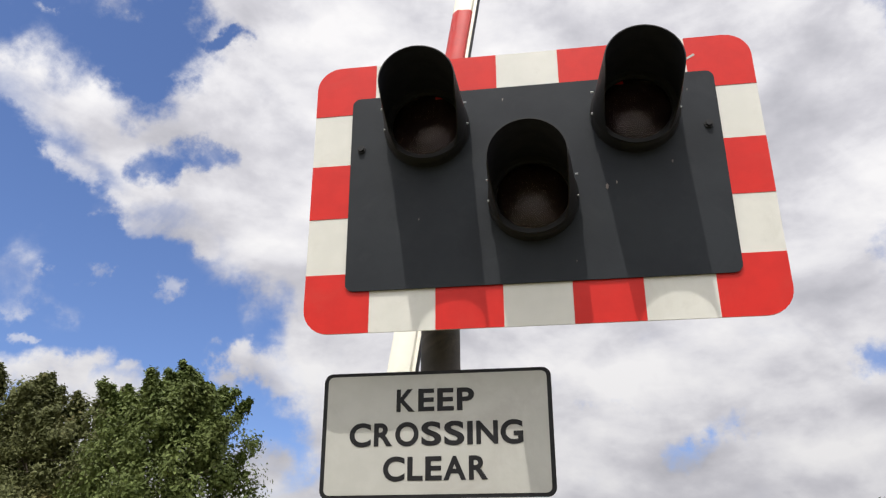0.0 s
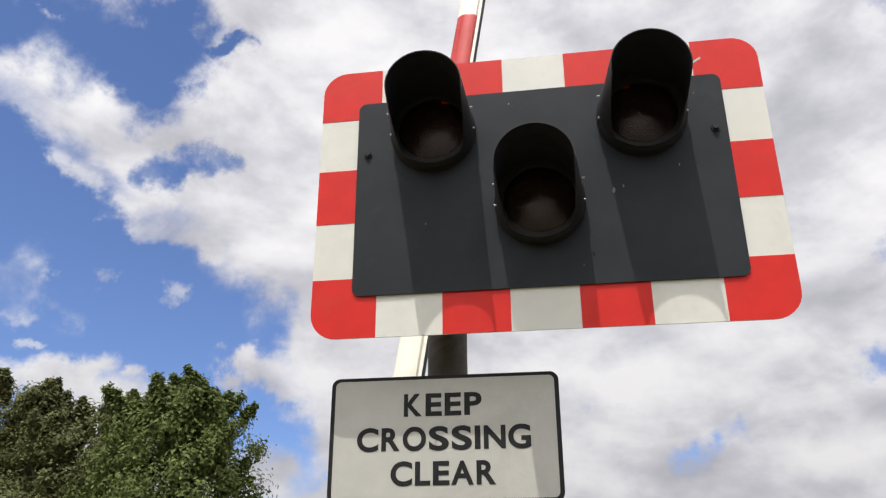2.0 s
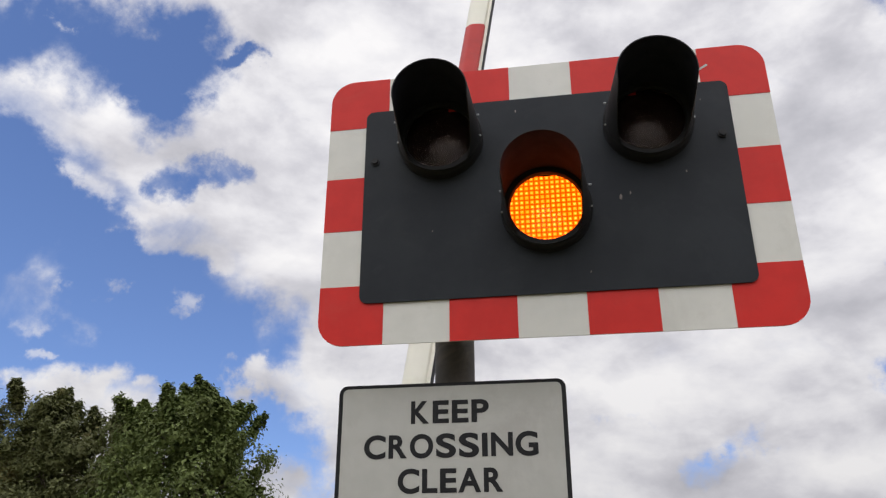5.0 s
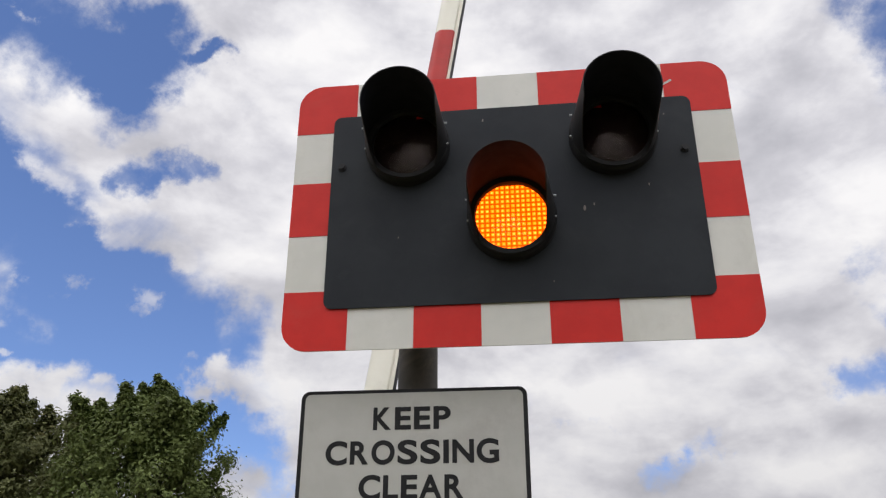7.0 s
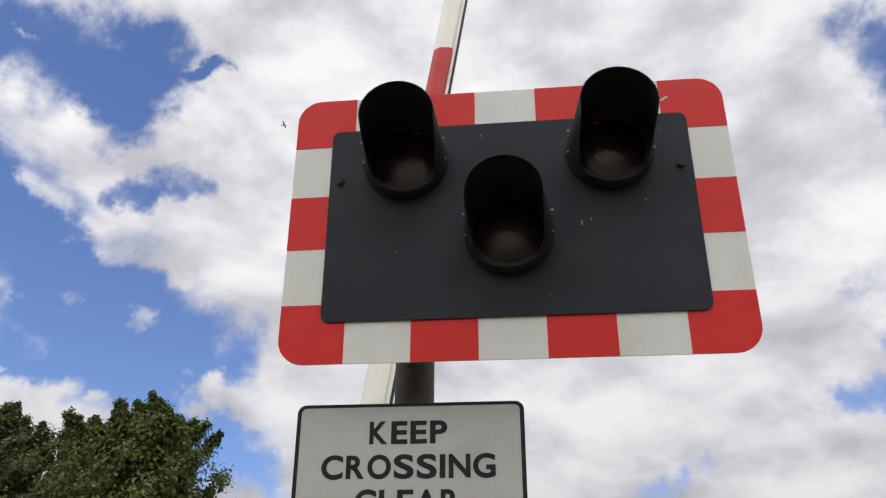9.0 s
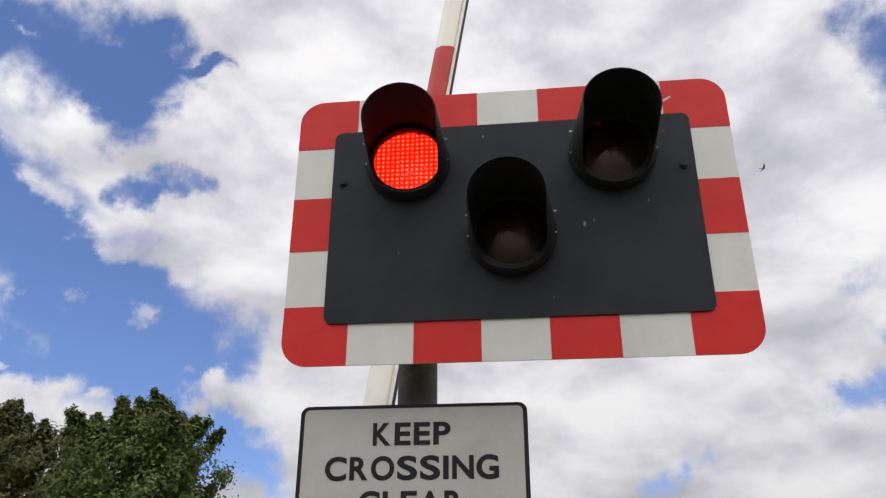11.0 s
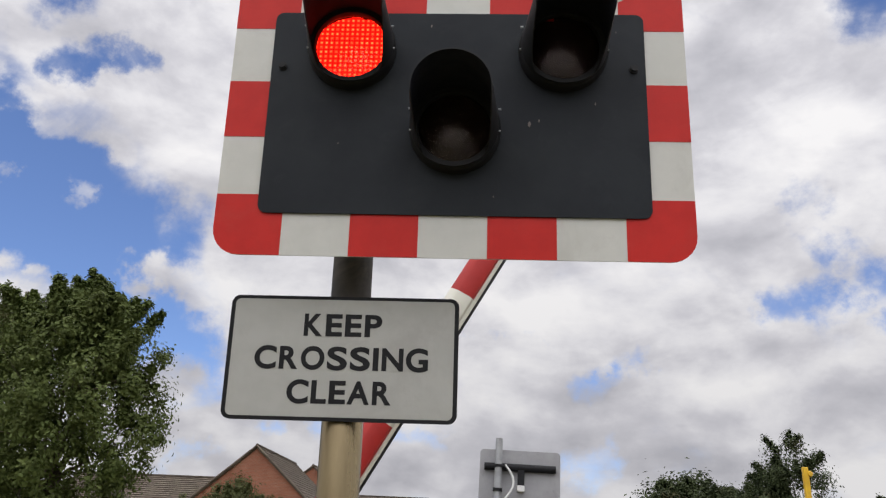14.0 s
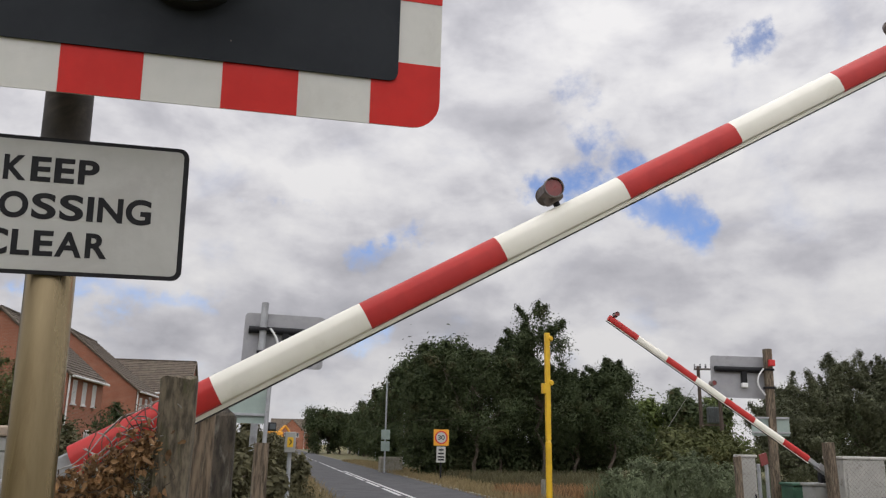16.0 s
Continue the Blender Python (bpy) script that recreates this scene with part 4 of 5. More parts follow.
build_post("fence_post", "thick weathered fence post with moss and barbed wire on top", 0.0, 0.85, 0.108, 0.12, 1.755, MOSSY, seed=2)
second = build_post("fence_post", "weathered brown timber post behind the barrier arm", 0.050, 1.85, 0.086, 0.08, 1.72, WOOD, seed=3)
bm = bmesh.new()
add_box(bm, (0.032, 0.008, 0.032), (0.0, -0.043, 1.672), 0.002)
add_rod(bm, (0.0, -0.047, 1.672), (0.0, -0.062, 1.672), 0.009, segs=6)
part("bolt_plate", bm, RUST, second, "rusty square washer with a nut")
build_post("fence_post", "dark rotting timber post with pale lichen", 0.128, 2.3, 0.104, 0.09, 1.715, WOOD_DARK, seed=5, top="round")
build_post("fence_post", "weathered timber post beside the tracks", 0.36, 3.9, 0.10, 0.09, 1.56, WOOD, seed=6)
build_post("fence_post", "stubby mossy brown post with rounded top", -1.33, 3.15, 0.15, 0.15, 1.735, MOSSY, seed=8, top="round")
build_post("fence_post", "weathered timber post of the far fence", 9.50, 9.3, 0.15, 0.15, 1.72, WOOD, (-0.02, 0), seed=9)
build_post("fence_post", "weathered timber post of the far fence", 8.12, 9.8, 0.10, 0.10, 1.48, WOOD, seed=10)
build_post("fence_post", "short grey marker post beside the road", 9.45, 21.5, 0.22, 0.2, 0.62, CONCRETE, seed=11)


def build_steel_wall():
    root = thing("steel_trough", "grey steel cable trough with rusty top edge", "trough", pose(-1.9, 3.0, 0, 0, 0, -1))
    bm = bmesh.new()
    add_box(bm, (2.0, 0.30, 1.50), (0, 0, 0.75), 0.01)
    part("side", bm, GREYBOX, root, "dull grey steel side with dark smears")
    bm = bmesh.new()
    add_box(bm, (2.05, 0.36, 0.055), (0, 0, 1.60), 0.012)
    part("top_edge", bm, RUST, root, "rusty orange top edge")
    bm = bmesh.new()
    add_box(bm, (2.02, 0.32, 0.07), (0, 0, 1.536), 0.006)
    part("lip", bm, GREYBOX, root, "pale lip under the top edge")


build_steel_wall()


def build_cabinet(x, y, w, d, h, mat, label, yaw=0):
    root = thing("cabinet", label, "cabinet", pose(x, y, 0, 0, 0, yaw))
    bm = bmesh.new()
    add_box(bm, (w, d, h), (0, 0, h / 2), 0.02)
    part("body", bm, mat, root)
    bm = bmesh.new()
    add_box(bm, (w + 0.05, d + 0.05, 0.05), (0, 0, h + 0.025), 0.015)
    part("roof", bm, mat, root)
    bm = bmesh.new()
    add_box(bm, (w * 0.86, 0.012, h * 0.86), (0, -d / 2 - 0.006, h / 2), 0.004)
    door = part("door", bm, mat, root)
    bm = bmesh.new()
    add_box(bm, (0.03, 0.03, 0.14), (w * 0.33, -d / 2 - 0.025, h * 0.55), 0.006)
    part("handle", bm, INK, door, "dark handle")
    return root


def mesh_cover(root, w, h, y, z0, pitch=0.075):
    """Diamond wire mesh over a flat front of width w and height h, from z0 up."""
    bm = bmesh.new()
    for k in range(-int(h / pitch) - 1, int(w / pitch) + 2):
        for slope in (1, -1):
            x = -w / 2 + k * pitch if slope > 0 else w / 2 - k * pitch
            ends = []
            for u in (0.0, h):
                ends.append(Vector((x + slope * u, y - 0.003 * slope, z0 + u)))
            lo, hi = ends
            t0 = max(0.0, (-w / 2 - lo.x) / (slope * h)) if slope > 0 else max(0.0, (w / 2 - lo.x) / (slope * h))
            t1 = min(1.0, (w / 2 - lo.x) / (slope * h)) if slope > 0 else min(1.0, (-w / 2 - lo.x) / (slope * h))
            if t1 - t0 > 0.02:
                add_rod(bm, lo.lerp(hi, t0), lo.lerp(hi, t1), 0.0028, segs=4, caps=False)
    part("wire_mesh", bm, WIRE, root, "grey diamond wire mesh")


far_box = build_cabinet(10.20, 9.6, 0.74, 0.5, 1.46, PALEBOX, "pale weathered equipment cabinet behind wire mesh", -8)
mesh_cover(far_box, 0.74, 0.95, -0.29, 0.52)
build_cabinet(10.15, 10.9, 0.55, 0.4, 0.98, GREENBOX, "dark green equipment cabinet behind the far barrier", -8)
flat_panel = build_cabinet(8.55, 10.2, 0.32, 0.08, 1.46, PALEBOX, "flat pale panel behind wire mesh on the far fence", -8)
mesh_cover(flat_panel, 0.32, 0.95, -0.08, 0.52)


def build_red_notice():
    root = thing("notice", "small red notice on a grey stand beside the far post", "sign", pose(9.38, 10.9, 0, 0, 0, 12))
    bm = bmesh.new()
    for x in (-0.10, 0.10):
        add_box(bm, (0.05, 0.05, 1.35), (x, 0, 0.675), 0.008)
    part("stand", bm, GALV, root, "grey stand")
    bm = bmesh.new()
    add_box(bm, (0.18, 0.02, 0.20), m=Matrix.Translation((0.0, -0.04, 1.43)) @ pose(0, 0, 0, 0, -14, 0))
    part("panel", bm, DULLRED, root, "dull red panel")


build_red_notice()


# ---- wires, mesh and dead bindweed at the near fence ----
def build_near_fence():
    rng = random.Random(11)
    root = thing("chain_link_fence", "sagging chain-link fence tangled with barbed wire", "fence", pose(0, 0, 0))
    # mesh hangs from the thick post towards the signal post
    top = lambda u: Vector((0.0 - 0.62 * u, 0.84 - 0.16 * u, 1.66 - 0.36 * u + 0.03 * math.sin(9 * u)))
    bm = bmesh.new()
    n = 30
    for k in range(-14, n):
        for sgn in (1, -1):
            last = None
            for j in range(17):
                u = (k + (j if sgn > 0 else 14 - j) * 1.0) / n
                if not 0 <= u <= 1:
                    last = None
                    continue
                p = top(u) + Vector((0.012 * math.sin(3 * j + k), 0.006 * (-1) ** j, -0.036 * j - 0.085 * (1 - u)))
                if last is not None:
                    add_rod(bm, last, p, 0.0011, segs=4, caps=False)
                last = p
    part("mesh", bm, WIRE, root, "grey diamond wire mesh")
    for s in range(4):
        bm = bmesh.new()
        pts = []
        for k in range(26):
            u = 1.5 * k / 25
            p = top(u) + Vector((0, -0.012 - 0.008 * s, 0.02 - 0.035 * s + 0.012 * math.sin(11 * u + s * 2) + 0.010 * math.sin(29 * u + s)))
            pts.append(p)
        for a, b in zip(pts, pts[1:]):
            add_rod(bm, a, b, 0.0020, segs=5, caps=False)
        for k in range(2, 25, 4):
            for q in range(2):
                d = Vector((rng.uniform(-1, 1), rng.uniform(-0.6, 0.6), rng.uniform(-1, 1))).normalized() * 0.02
                add_rod(bm, pts[k] - d, pts[k] + d, 0.0016, segs=4)
        part("barbed_wire", bm, WIRE, root, "rusty grey barbed wire strand")
    # loose tangle by the post
    for s in range(9):
        bm = bmesh.new()
        c = top(rng.uniform(0.0, 0.35)) + Vector((0, -0.03, rng.uniform(-0.09, 0.0)))
        r, ph = rng.uniform(0.012, 0.03), rng.uniform(0, 6)
        pts = [c + Vector((r * 1.2 * math.cos(ph + a * 0.42), 0.02 * math.sin(a * 0.7), r * 0.8 * math.sin(ph + a * 0.42) + 0.004 * a)) for a in range(rng.randint(7, 13))]
        for a, b in zip(pts, pts[1:]):
            add_rod(bm, a, b, 0.002, segs=5, caps=False)
        part("wire_loop", bm, WIRE, root, "loose bent wire")
    # dead leaves and stems: crumpled blades hanging in bunches below the top wire
    verts, faces = [], []
    bunches = [(u, -abs(rng.gauss(0.0, 0.15)) - 0.005 - 0.08 * max(0.0, 1 - u)) for u in (rng.uniform(0.0, 1.35) for _ in range(110))]
    for s in range(4600):
        bu, bz = rng.choice(bunches)
        c = top(bu + rng.gauss(0, 0.035)) + Vector((0, -0.035 + rng.gauss(0, 0.022), bz + rng.gauss(0, 0.03)))
        size = rng.uniform(0.004, 0.012) * (1.5 if rng.random() < 0.12 else 1.0)
        rot = Euler((rng.gauss(0, 0.8), rng.gauss(0, 0.9), rng.uniform(0, 6.3))).to_matrix()
        i = len(verts)
        roll, bend = rng.uniform(0.5, 1.7), rng.uniform(-1.2, 1.2)
        for v, half in ((0.9, 0.16), (0.35, 0.62), (-0.35, 0.70), (-1.0, 0.34), (-1.5, 0.04)):
            for q in (-1, -0.4, 0.4, 1):
                a = q * roll
                p = Vector((half * math.sin(a) / max(0.6, roll) * 1.2, half * (1 - math.cos(a)) + bend * v * v * 0.3, v))
                verts.append(c + rot @ (p + Vector((rng.gauss(0, 0.07), rng.gauss(0, 0.10), rng.gauss(0, 0.07)))) * size)
        for r in range(4):
            for q in range(3):
                k = i + r * 4 + q
                faces.append((k, k + 1, k + 5, k + 4))
    me = bpy.data.meshes.new("dead_leaves")
    me.from_pydata(verts, [], faces)
    me.materials.append(LEAF_DEAD)
    tagged(new("dead_leaves", me), "curled dead brown bindweed leaves on the fence", "leaves", kind="stuff")
    bm = bmesh.new()
    for s in range(110):
        c = top(rng.uniform(0, 1.2)) + Vector((0, -0.03, rng.uniform(-0.30, 0.02)))
        d = Vector((rng.uniform(-1, 1), rng.uniform(-0.3, 0.3), rng.uniform(-0.4, 1)))
        last = c
        for k in range(6):
            nxt = last + d.normalized() * 0.022
            add_rod(bm, last, nxt, 0.0016, segs=4, caps=False)
            d += Vector((rng.uniform(-0.7, 0.7), rng.uniform(-0.3, 0.3), rng.uniform(-0.8, 0.5)))
            last = nxt
    solid("dead_stems", bm, BARK, "dry twining bindweed stems on the fence", "stems", kind="stuff")


build_near_fence()


# ---- trees and plants ----
def leaf_cloud(centres, spread, count, size, seed, droop=0.0, hubs=None, tight=1.0):
    """Many small folded leaves round the given centres, as one mesh; with hubs they face away from their limb."""
    g = np.random.default_rng(seed)
    pick = g.integers(0, len(centres), count)
    pos = centres[pick] + g.normal(0, 1, (count, 3)) * spread * (tight * (0.55 + 0.9 * g.uniform(0, 1, (len(centres), 1))))[pick]
    pos[:, 2] -= droop * np.abs(g.normal(0, 1, count)) * spread
    c = g.normal(0, 1, (count, 3))
    if hubs is not None:
        out = pos - hubs[pick]
        out /= np.linalg.norm(out, axis=1, keepdims=True) + 1e-6
        out = out * 0.6 + (pos - centres[pick]) / spread * 0.35
        c = c * 0.42 + out + np.array([[0, 0, 0.45]])
    c /= np.linalg.norm(c, axis=1, keepdims=True)
    a = np.cross(c, g.normal(0, 1, (count, 3)))
    a /= np.linalg.norm(a, axis=1, keepdims=True)
    b = np.cross(c, a)
    s = (size * g.uniform(0.6, 1.35, count))[:, None]
    p = np.stack([pos - a * s, pos + b * s * 0.55 + c * s * 0.22, pos + a * s * 1.1, pos - b * s * 0.55 + c * s * 0.22], 1).reshape(-1, 3)
    i = np.arange(count)[:, None] * 4
    f = np.concatenate([i + [0, 1, 2], i + [0, 2, 3]], 1).reshape(-1, 3)
    return p, f


def cloud_mesh(name, p, f, mat):
    me = bpy.data.meshes.new(name)
    me.vertices.add(len(p))
    me.vertices.foreach_set("co", p.astype(np.float32).ravel())
    me.loops.add(f.size)
    me.loops.foreach_set("vertex_index", f.astype(np.int32).ravel())
    me.polygons.add(len(f))
    me.polygons.foreach_set("loop_start", np.arange(0, f.size, 3, dtype=np.int32))
    me.update(calc_edges=True)
    me.materials.append(mat)
    return me


def tree(label, x, y, blobs, trunk_h, mat, leaves, size, seed, clumps=26, spread=0.33, trunk_r=0.2, name="tree", category="tree", shell=0.62, droop=0.3, sprigs=10, sprout=0.5, grown=1.0):
    """blobs: (x, y, z, r) in the tree's own space. Trunk, limbs to each blob, and leafy clumps over the blobs."""
    g = np.random.default_rng(seed)
    blobs = [(bx * grown, by, bz * (0.5 + 0.5 * grown), br * grown) for bx, by, bz, br in blobs]
    root = thing(name, label, category, pose(x, y, 0))
    bm = bmesh.new()
    last = Vector((0, 0, 0))
    r = trunk_r
    steps = 5
    for k in range(steps):
        nxt = Vector((g.normal(0, 0.16) * trunk_h * 0.3, g.normal(0, 0.1) * trunk_h * 0.3, trunk_h * (k + 1) / steps))
        add_rod(bm, last, nxt, r, r * 0.86, segs=10)
        last, r = nxt, r * 0.86
    part("trunk", bm, BARK, root, "", 40)
    bm, twigs = bmesh.new(), bmesh.new()
    pts, hubs, tight = [], [], []
    for bx, by, bz, br in blobs:
        p, rr = last.copy(), r * 0.6
        goal = Vector((bx, by, bz))
        start = Vector((0, 0, min(trunk_h * 0.9, max(0.3 * trunk_h, bz - br))))
        for k in range(4):
            q = start.lerp(goal, (k + 1) / 4) + Vector(g.normal(0, 0.08, 3)) * br
            s = start if k == 0 else p
            add_rod(bm, s, q, max(0.02, rr), max(0.015, rr * 0.65), segs=7, caps=False)
            p, rr = q, rr * 0.65
        for k in range(5):
            d = Vector(g.normal(0, 1, 3)).normalized() * br * 0.9
            add_rod(bm, goal, goal + d, max(0.012, rr), 0.006, segs=5, caps=False)
        n = max(6, int(clumps * br * br))
        d = g.normal(0, 1, (n, 3))
        d /= np.linalg.norm(d, axis=1, keepdims=True)
        rad = br * (shell + (1 - shell) * g.uniform(0, 1, (n, 1)) ** 0.7) * (1 + 0.10 * g.normal(0, 1, (n, 1)))
        pts.append(np.array([[bx, by, bz]]) + d * rad * np.array([[1, 1, 0.92]]))
        hubs.append(np.repeat([[bx, by, bz]], n, 0))
        tight.append(np.ones((n, 1)))
    part("branchwork", bm, BARK, root, "", 40)["kind"] = "stuff"
    # loose sprigs that stick out of the crown
    tops = sorted(blobs, key=lambda q: -(q[2] + q[3]))[:max(3, len(blobs) // 2)]
    for k in range(sprigs):
        bx, by, bz, br = tops[int(g.integers(0, len(tops)))]
        d = np.array([g.normal(0, 0.7), g.normal(0, 0.5), abs(g.normal(0.8, 0.4))])
        d /= np.linalg.norm(d)
        steps = np.linspace(0.85, 1.12 + (0.25 + 0.55 * g.uniform()) * sprout / br, 6)[:, None]
        pts.append(np.array([[bx, by, bz]]) + d * br * steps + g.normal(0, 0.03, (6, 3)))
        hubs.append(np.repeat([[bx, by, bz]], 6, 0))
        tight.append(np.linspace(0.75, 0.28, 6)[:, None])
        add_rod(twigs, Vector((bx, by, bz)) + Vector(d) * br * 0.5, Vector((bx, by, bz)) + Vector(d) * br * float(steps[-1, 0]), 0.014, 0.005, segs=5, caps=False)
    part("twigwork", twigs, BARK, root, "", 40)["kind"] = "stuff"
    centres = np.concatenate(pts)
    p, f = leaf_cloud(centres, spread, leaves, size, seed + 1, droop, np.concatenate(hubs), np.concatenate(tight))
    crown = new("crown", cloud_mesh("crown", p, f, mat))
    crown.parent = root
    crown["kind"] = "stuff"
    return root


def blob_crown(g, cx, cz, rx, rz, n, r0, r1, depth=0.8):
    """Blobs filling an ellipse of half-width rx and half-height rz about height cz."""
    out = []
    for k in range(n):
        a, q = g.uniform(0, 2 * math.pi), math.sqrt(g.uniform(0, 1))
        e = g.uniform(-1, 1)
        out.append((cx + rx * q * math.cos(a) * math.sqrt(1 - 0.5 * e * e), depth * rx * q * math.sin(a), cz + rz * e * math.sqrt(1 - 0.6 * q * q), g.uniform(r0, r1)))
    return out


def build_trees():
    g = np.random.default_rng(21)
    # lime tree and the darker one behind it, left of the signal
    tree("broad leafy green lime tree beyond the fence", -12.45, 22.0,
         [(0.25, 0, 8.75, 0.6), (-0.5, 0.3, 8.3, 1.0), (0.8, -0.2, 7.9, 1.0), (1.4, 0, 7.3, 1.1), (0.2, -0.6, 7.3, 1.5), (-1.0, 0, 7.6, 1.4), (1.7, 0, 6.1, 1.1),
          (0.8, -0.9, 6.0, 1.5), (-0.8, -0.8, 6.0, 1.5), (-1.9, 0, 6.2, 1.3), (1.5, 0, 4.8, 1.3), (0, -0.8, 4.6, 1.6), (-1.5, 0, 4.6, 1.5), (0.8, 0, 3.4, 1.3), (-0.8, 0, 3.2, 1.4)],
         4.0, LEAF_LIME, 88000, 0.070, 5, clumps=11, spread=0.20, trunk_r=0.3, sprigs=44, sprout=0.7, grown=1.09)
    tree("tall olive-green tree with browning leaves", -17.2, 24.0,
         [(1.6, 0, 8.1, 1.1), (0.3, 0, 8.3, 1.0), (-1.6, 0, 8.3, 1.2), (-2.9, 0, 9.0, 1.3), (1.9, -0.4, 7.0, 1.4), (0.3, -0.6, 7.2, 1.6), (-1.4, -0.6, 7.3, 1.6),
          (-3.0, 0, 7.8, 1.6), (1.4, -0.4, 5.4, 1.5), (-0.4, -0.8, 5.4, 1.7), (-2.2, -0.6, 5.6, 1.7), (0.4, 0, 3.8, 1.6), (-1.8, 0, 3.8, 1.6)],
         4.0, LEAF_OLIVE, 74000, 0.074, 6, clumps=10, spread=0.22, trunk_r=0.32, sprigs=40, sprout=0.7, grown=1.07)
    tree("leafy tree at the edge of the garden", -22.0, 27.0, blob_crown(g, 0, 6.4, 2.6, 3.0, 14, 1.2, 1.8), 4.0, LEAF_OLIVE, 36000, 0.09, 7)
    # bushes before the houses
    tree("green garden shrub in front of the brick house", -10.4, 34.0, blob_crown(g, 0.2, 2.8, 3.0, 2.3, 34, 0.4, 0.75), 1.6, LEAF_OLIVE, 36000, 0.06, 8,
         name="shrub", category="shrub", sprigs=30, sprout=0.9, spread=0.20, trunk_r=0.08)
    tree("green garden shrub in front of the brick house", -13.2, 33.0, blob_crown(g, 0, 1.9, 1.6, 1.5, 8, 0.6, 0.9), 1.2, LEAF_DARK, 12000, 0.07, 9,
         name="shrub", category="shrub", spread=0.22, trunk_r=0.08)
    tree("dark hedge shrub below the house windows", -6.6, 36.0, blob_crown(g, 0, 1.5, 2.4, 1.2, 12, 0.6, 1.0, 0.4), 0.9, LEAF_DARK, 14000, 0.08, 10,
         name="shrub", category="shrub", spread=0.22, trunk_r=0.07)
    tree("dark hedge shrub below the house windows", -2.6, 34.0, blob_crown(g, 0, 0.9, 2.2, 0.8, 10, 0.5, 0.8, 0.4), 0.6, LEAF_DARK, 12000, 0.08, 16,
         name="shrub", category="shrub", spread=0.22, trunk_r=0.07)
    tree("dark green roadside shrub behind the phone box", 1.3, 14.5, blob_crown(g, 0, 0.55, 0.55, 0.5, 8, 0.22, 0.4, 0.8), 0.4, LEAF_DULL, 5000, 0.05, 18,
         name="shrub", category="shrub", spread=0.12, trunk_r=0.04)
    for x, y, h in ((0.10, 6.2, 1.15), (-0.6, 7.5, 1.3), (-1.6, 9.0, 1.5), (-3.0, 12.0, 1.6), (-0.3, 11.8, 1.3)):
        tree("untidy green shrub by the railway fence", x, y, blob_crown(g, 0, h * 0.55, 0.5, h * 0.4, 9, 0.22, 0.4), h * 0.4, LEAF_DULL, 9000, 0.035, int(200 + 10 * x + y),
             name="shrub", category="shrub", spread=0.12, trunk_r=0.03)
    for k in range(9):
        q = street(-1.6 - 0.15 * k, 26 + 9 * k)
        tree("dark hedge shrub along the road", q.x, q.y, blob_crown(g, 0, 0.8, 1.2, 0.7, 10, 0.4, 0.65), 0.6, LEAF_DULL, 9000, 0.07 + 0.008 * k, 230 + k,
             name="shrub", category="shrub", spread=0.2, trunk_r=0.05)
    # trees right of the road
    spec = [(10.5, 40, 3.4, 1.7, 2.2, 5.0), (12.2, 38, 4.0, 2.1, 2.7, 6.2), (14.0, 39.5, 4.1, 2.1, 2.8, 6.2), (15.9, 38, 5.0, 1.6, 3.6, 8.0), (18.1, 39, 3.3, 1.5, 2.1, 5.0),
            (19.9, 38, 3.6, 1.15, 2.3, 5.4)]
    for k, (x, y, cz, rx, rz, h) in enumerate(spec):
        tree("dense dark green roadside tree with bare lower stems", x, y, blob_crown(g, 0, cz, rx, rz * 0.85, 26, 0.5, 1.1), cz * 0.8, LEAF_DARK, 49000, 0.062, 30 + k,
             clumps=9, spread=0.23, trunk_r=0.11, sprigs=40, sprout=0.6)
    for k in range(9):
        y = 48 + 10 * k
        tree("dark green tree in the row along the road", 10.9 + 0.085 * (y - 40) + g.uniform(-0.5, 0.8) + 1.2, y, blob_crown(g, 0, max(3.4, 4.6 - 0.4 * k), 2.0, max(2.5, 3.5 - 0.3 * k), 14, 0.8, 1.3), 2.4, LEAF_DARK,
             15000, 0.13, 50 + k, clumps=16, spread=0.36, trunk_r=0.16)
    for k in range(6):
        tree("dark shrub in the row under the trees", 10.6 + 2.2 * k, 40.3 + g.uniform(-0.5, 0.6), blob_crown(g, 0, 1.2, 1.7, 1.1, 12, 0.6, 0.9), 0.8, LEAF_DARK, 9000, 0.09, 70 + k,
             name="shrub", category="shrub", spread=0.25, trunk_r=0.06)
    for k, (x, y, h) in enumerate(((10.9, 19.0, 0.75), (11.9, 18.6, 0.95), (12.9, 19.2, 1.1), (13.9, 18.7, 1.15), (14.8, 19.3, 1.0), (12.4, 20.4, 1.1), (13.6, 20.5, 1.2))):
        tree("pale green bushy weeds beside the tracks", x, y, blob_crown(g, 0, h * 0.5, 0.55, h * 0.36, 9, 0.22, 0.36), h * 0.3, LEAF_REED, 7000, 0.035, 260 + k,
             name="shrub", category="shrub", spread=0.13, trunk_r=0.02, sprigs=14)
    for k in range(4):
        tree("dark green tree where the road bends away", 13.0 + 2.2 * k, 128 + 3 * k, blob_crown(g, 0, 4.0, 2.0, 2.9, 16, 0.8, 1.2), 2.4, LEAF_DARK, 11000, 0.16, 280 + k, clumps=12, spread=0.35)
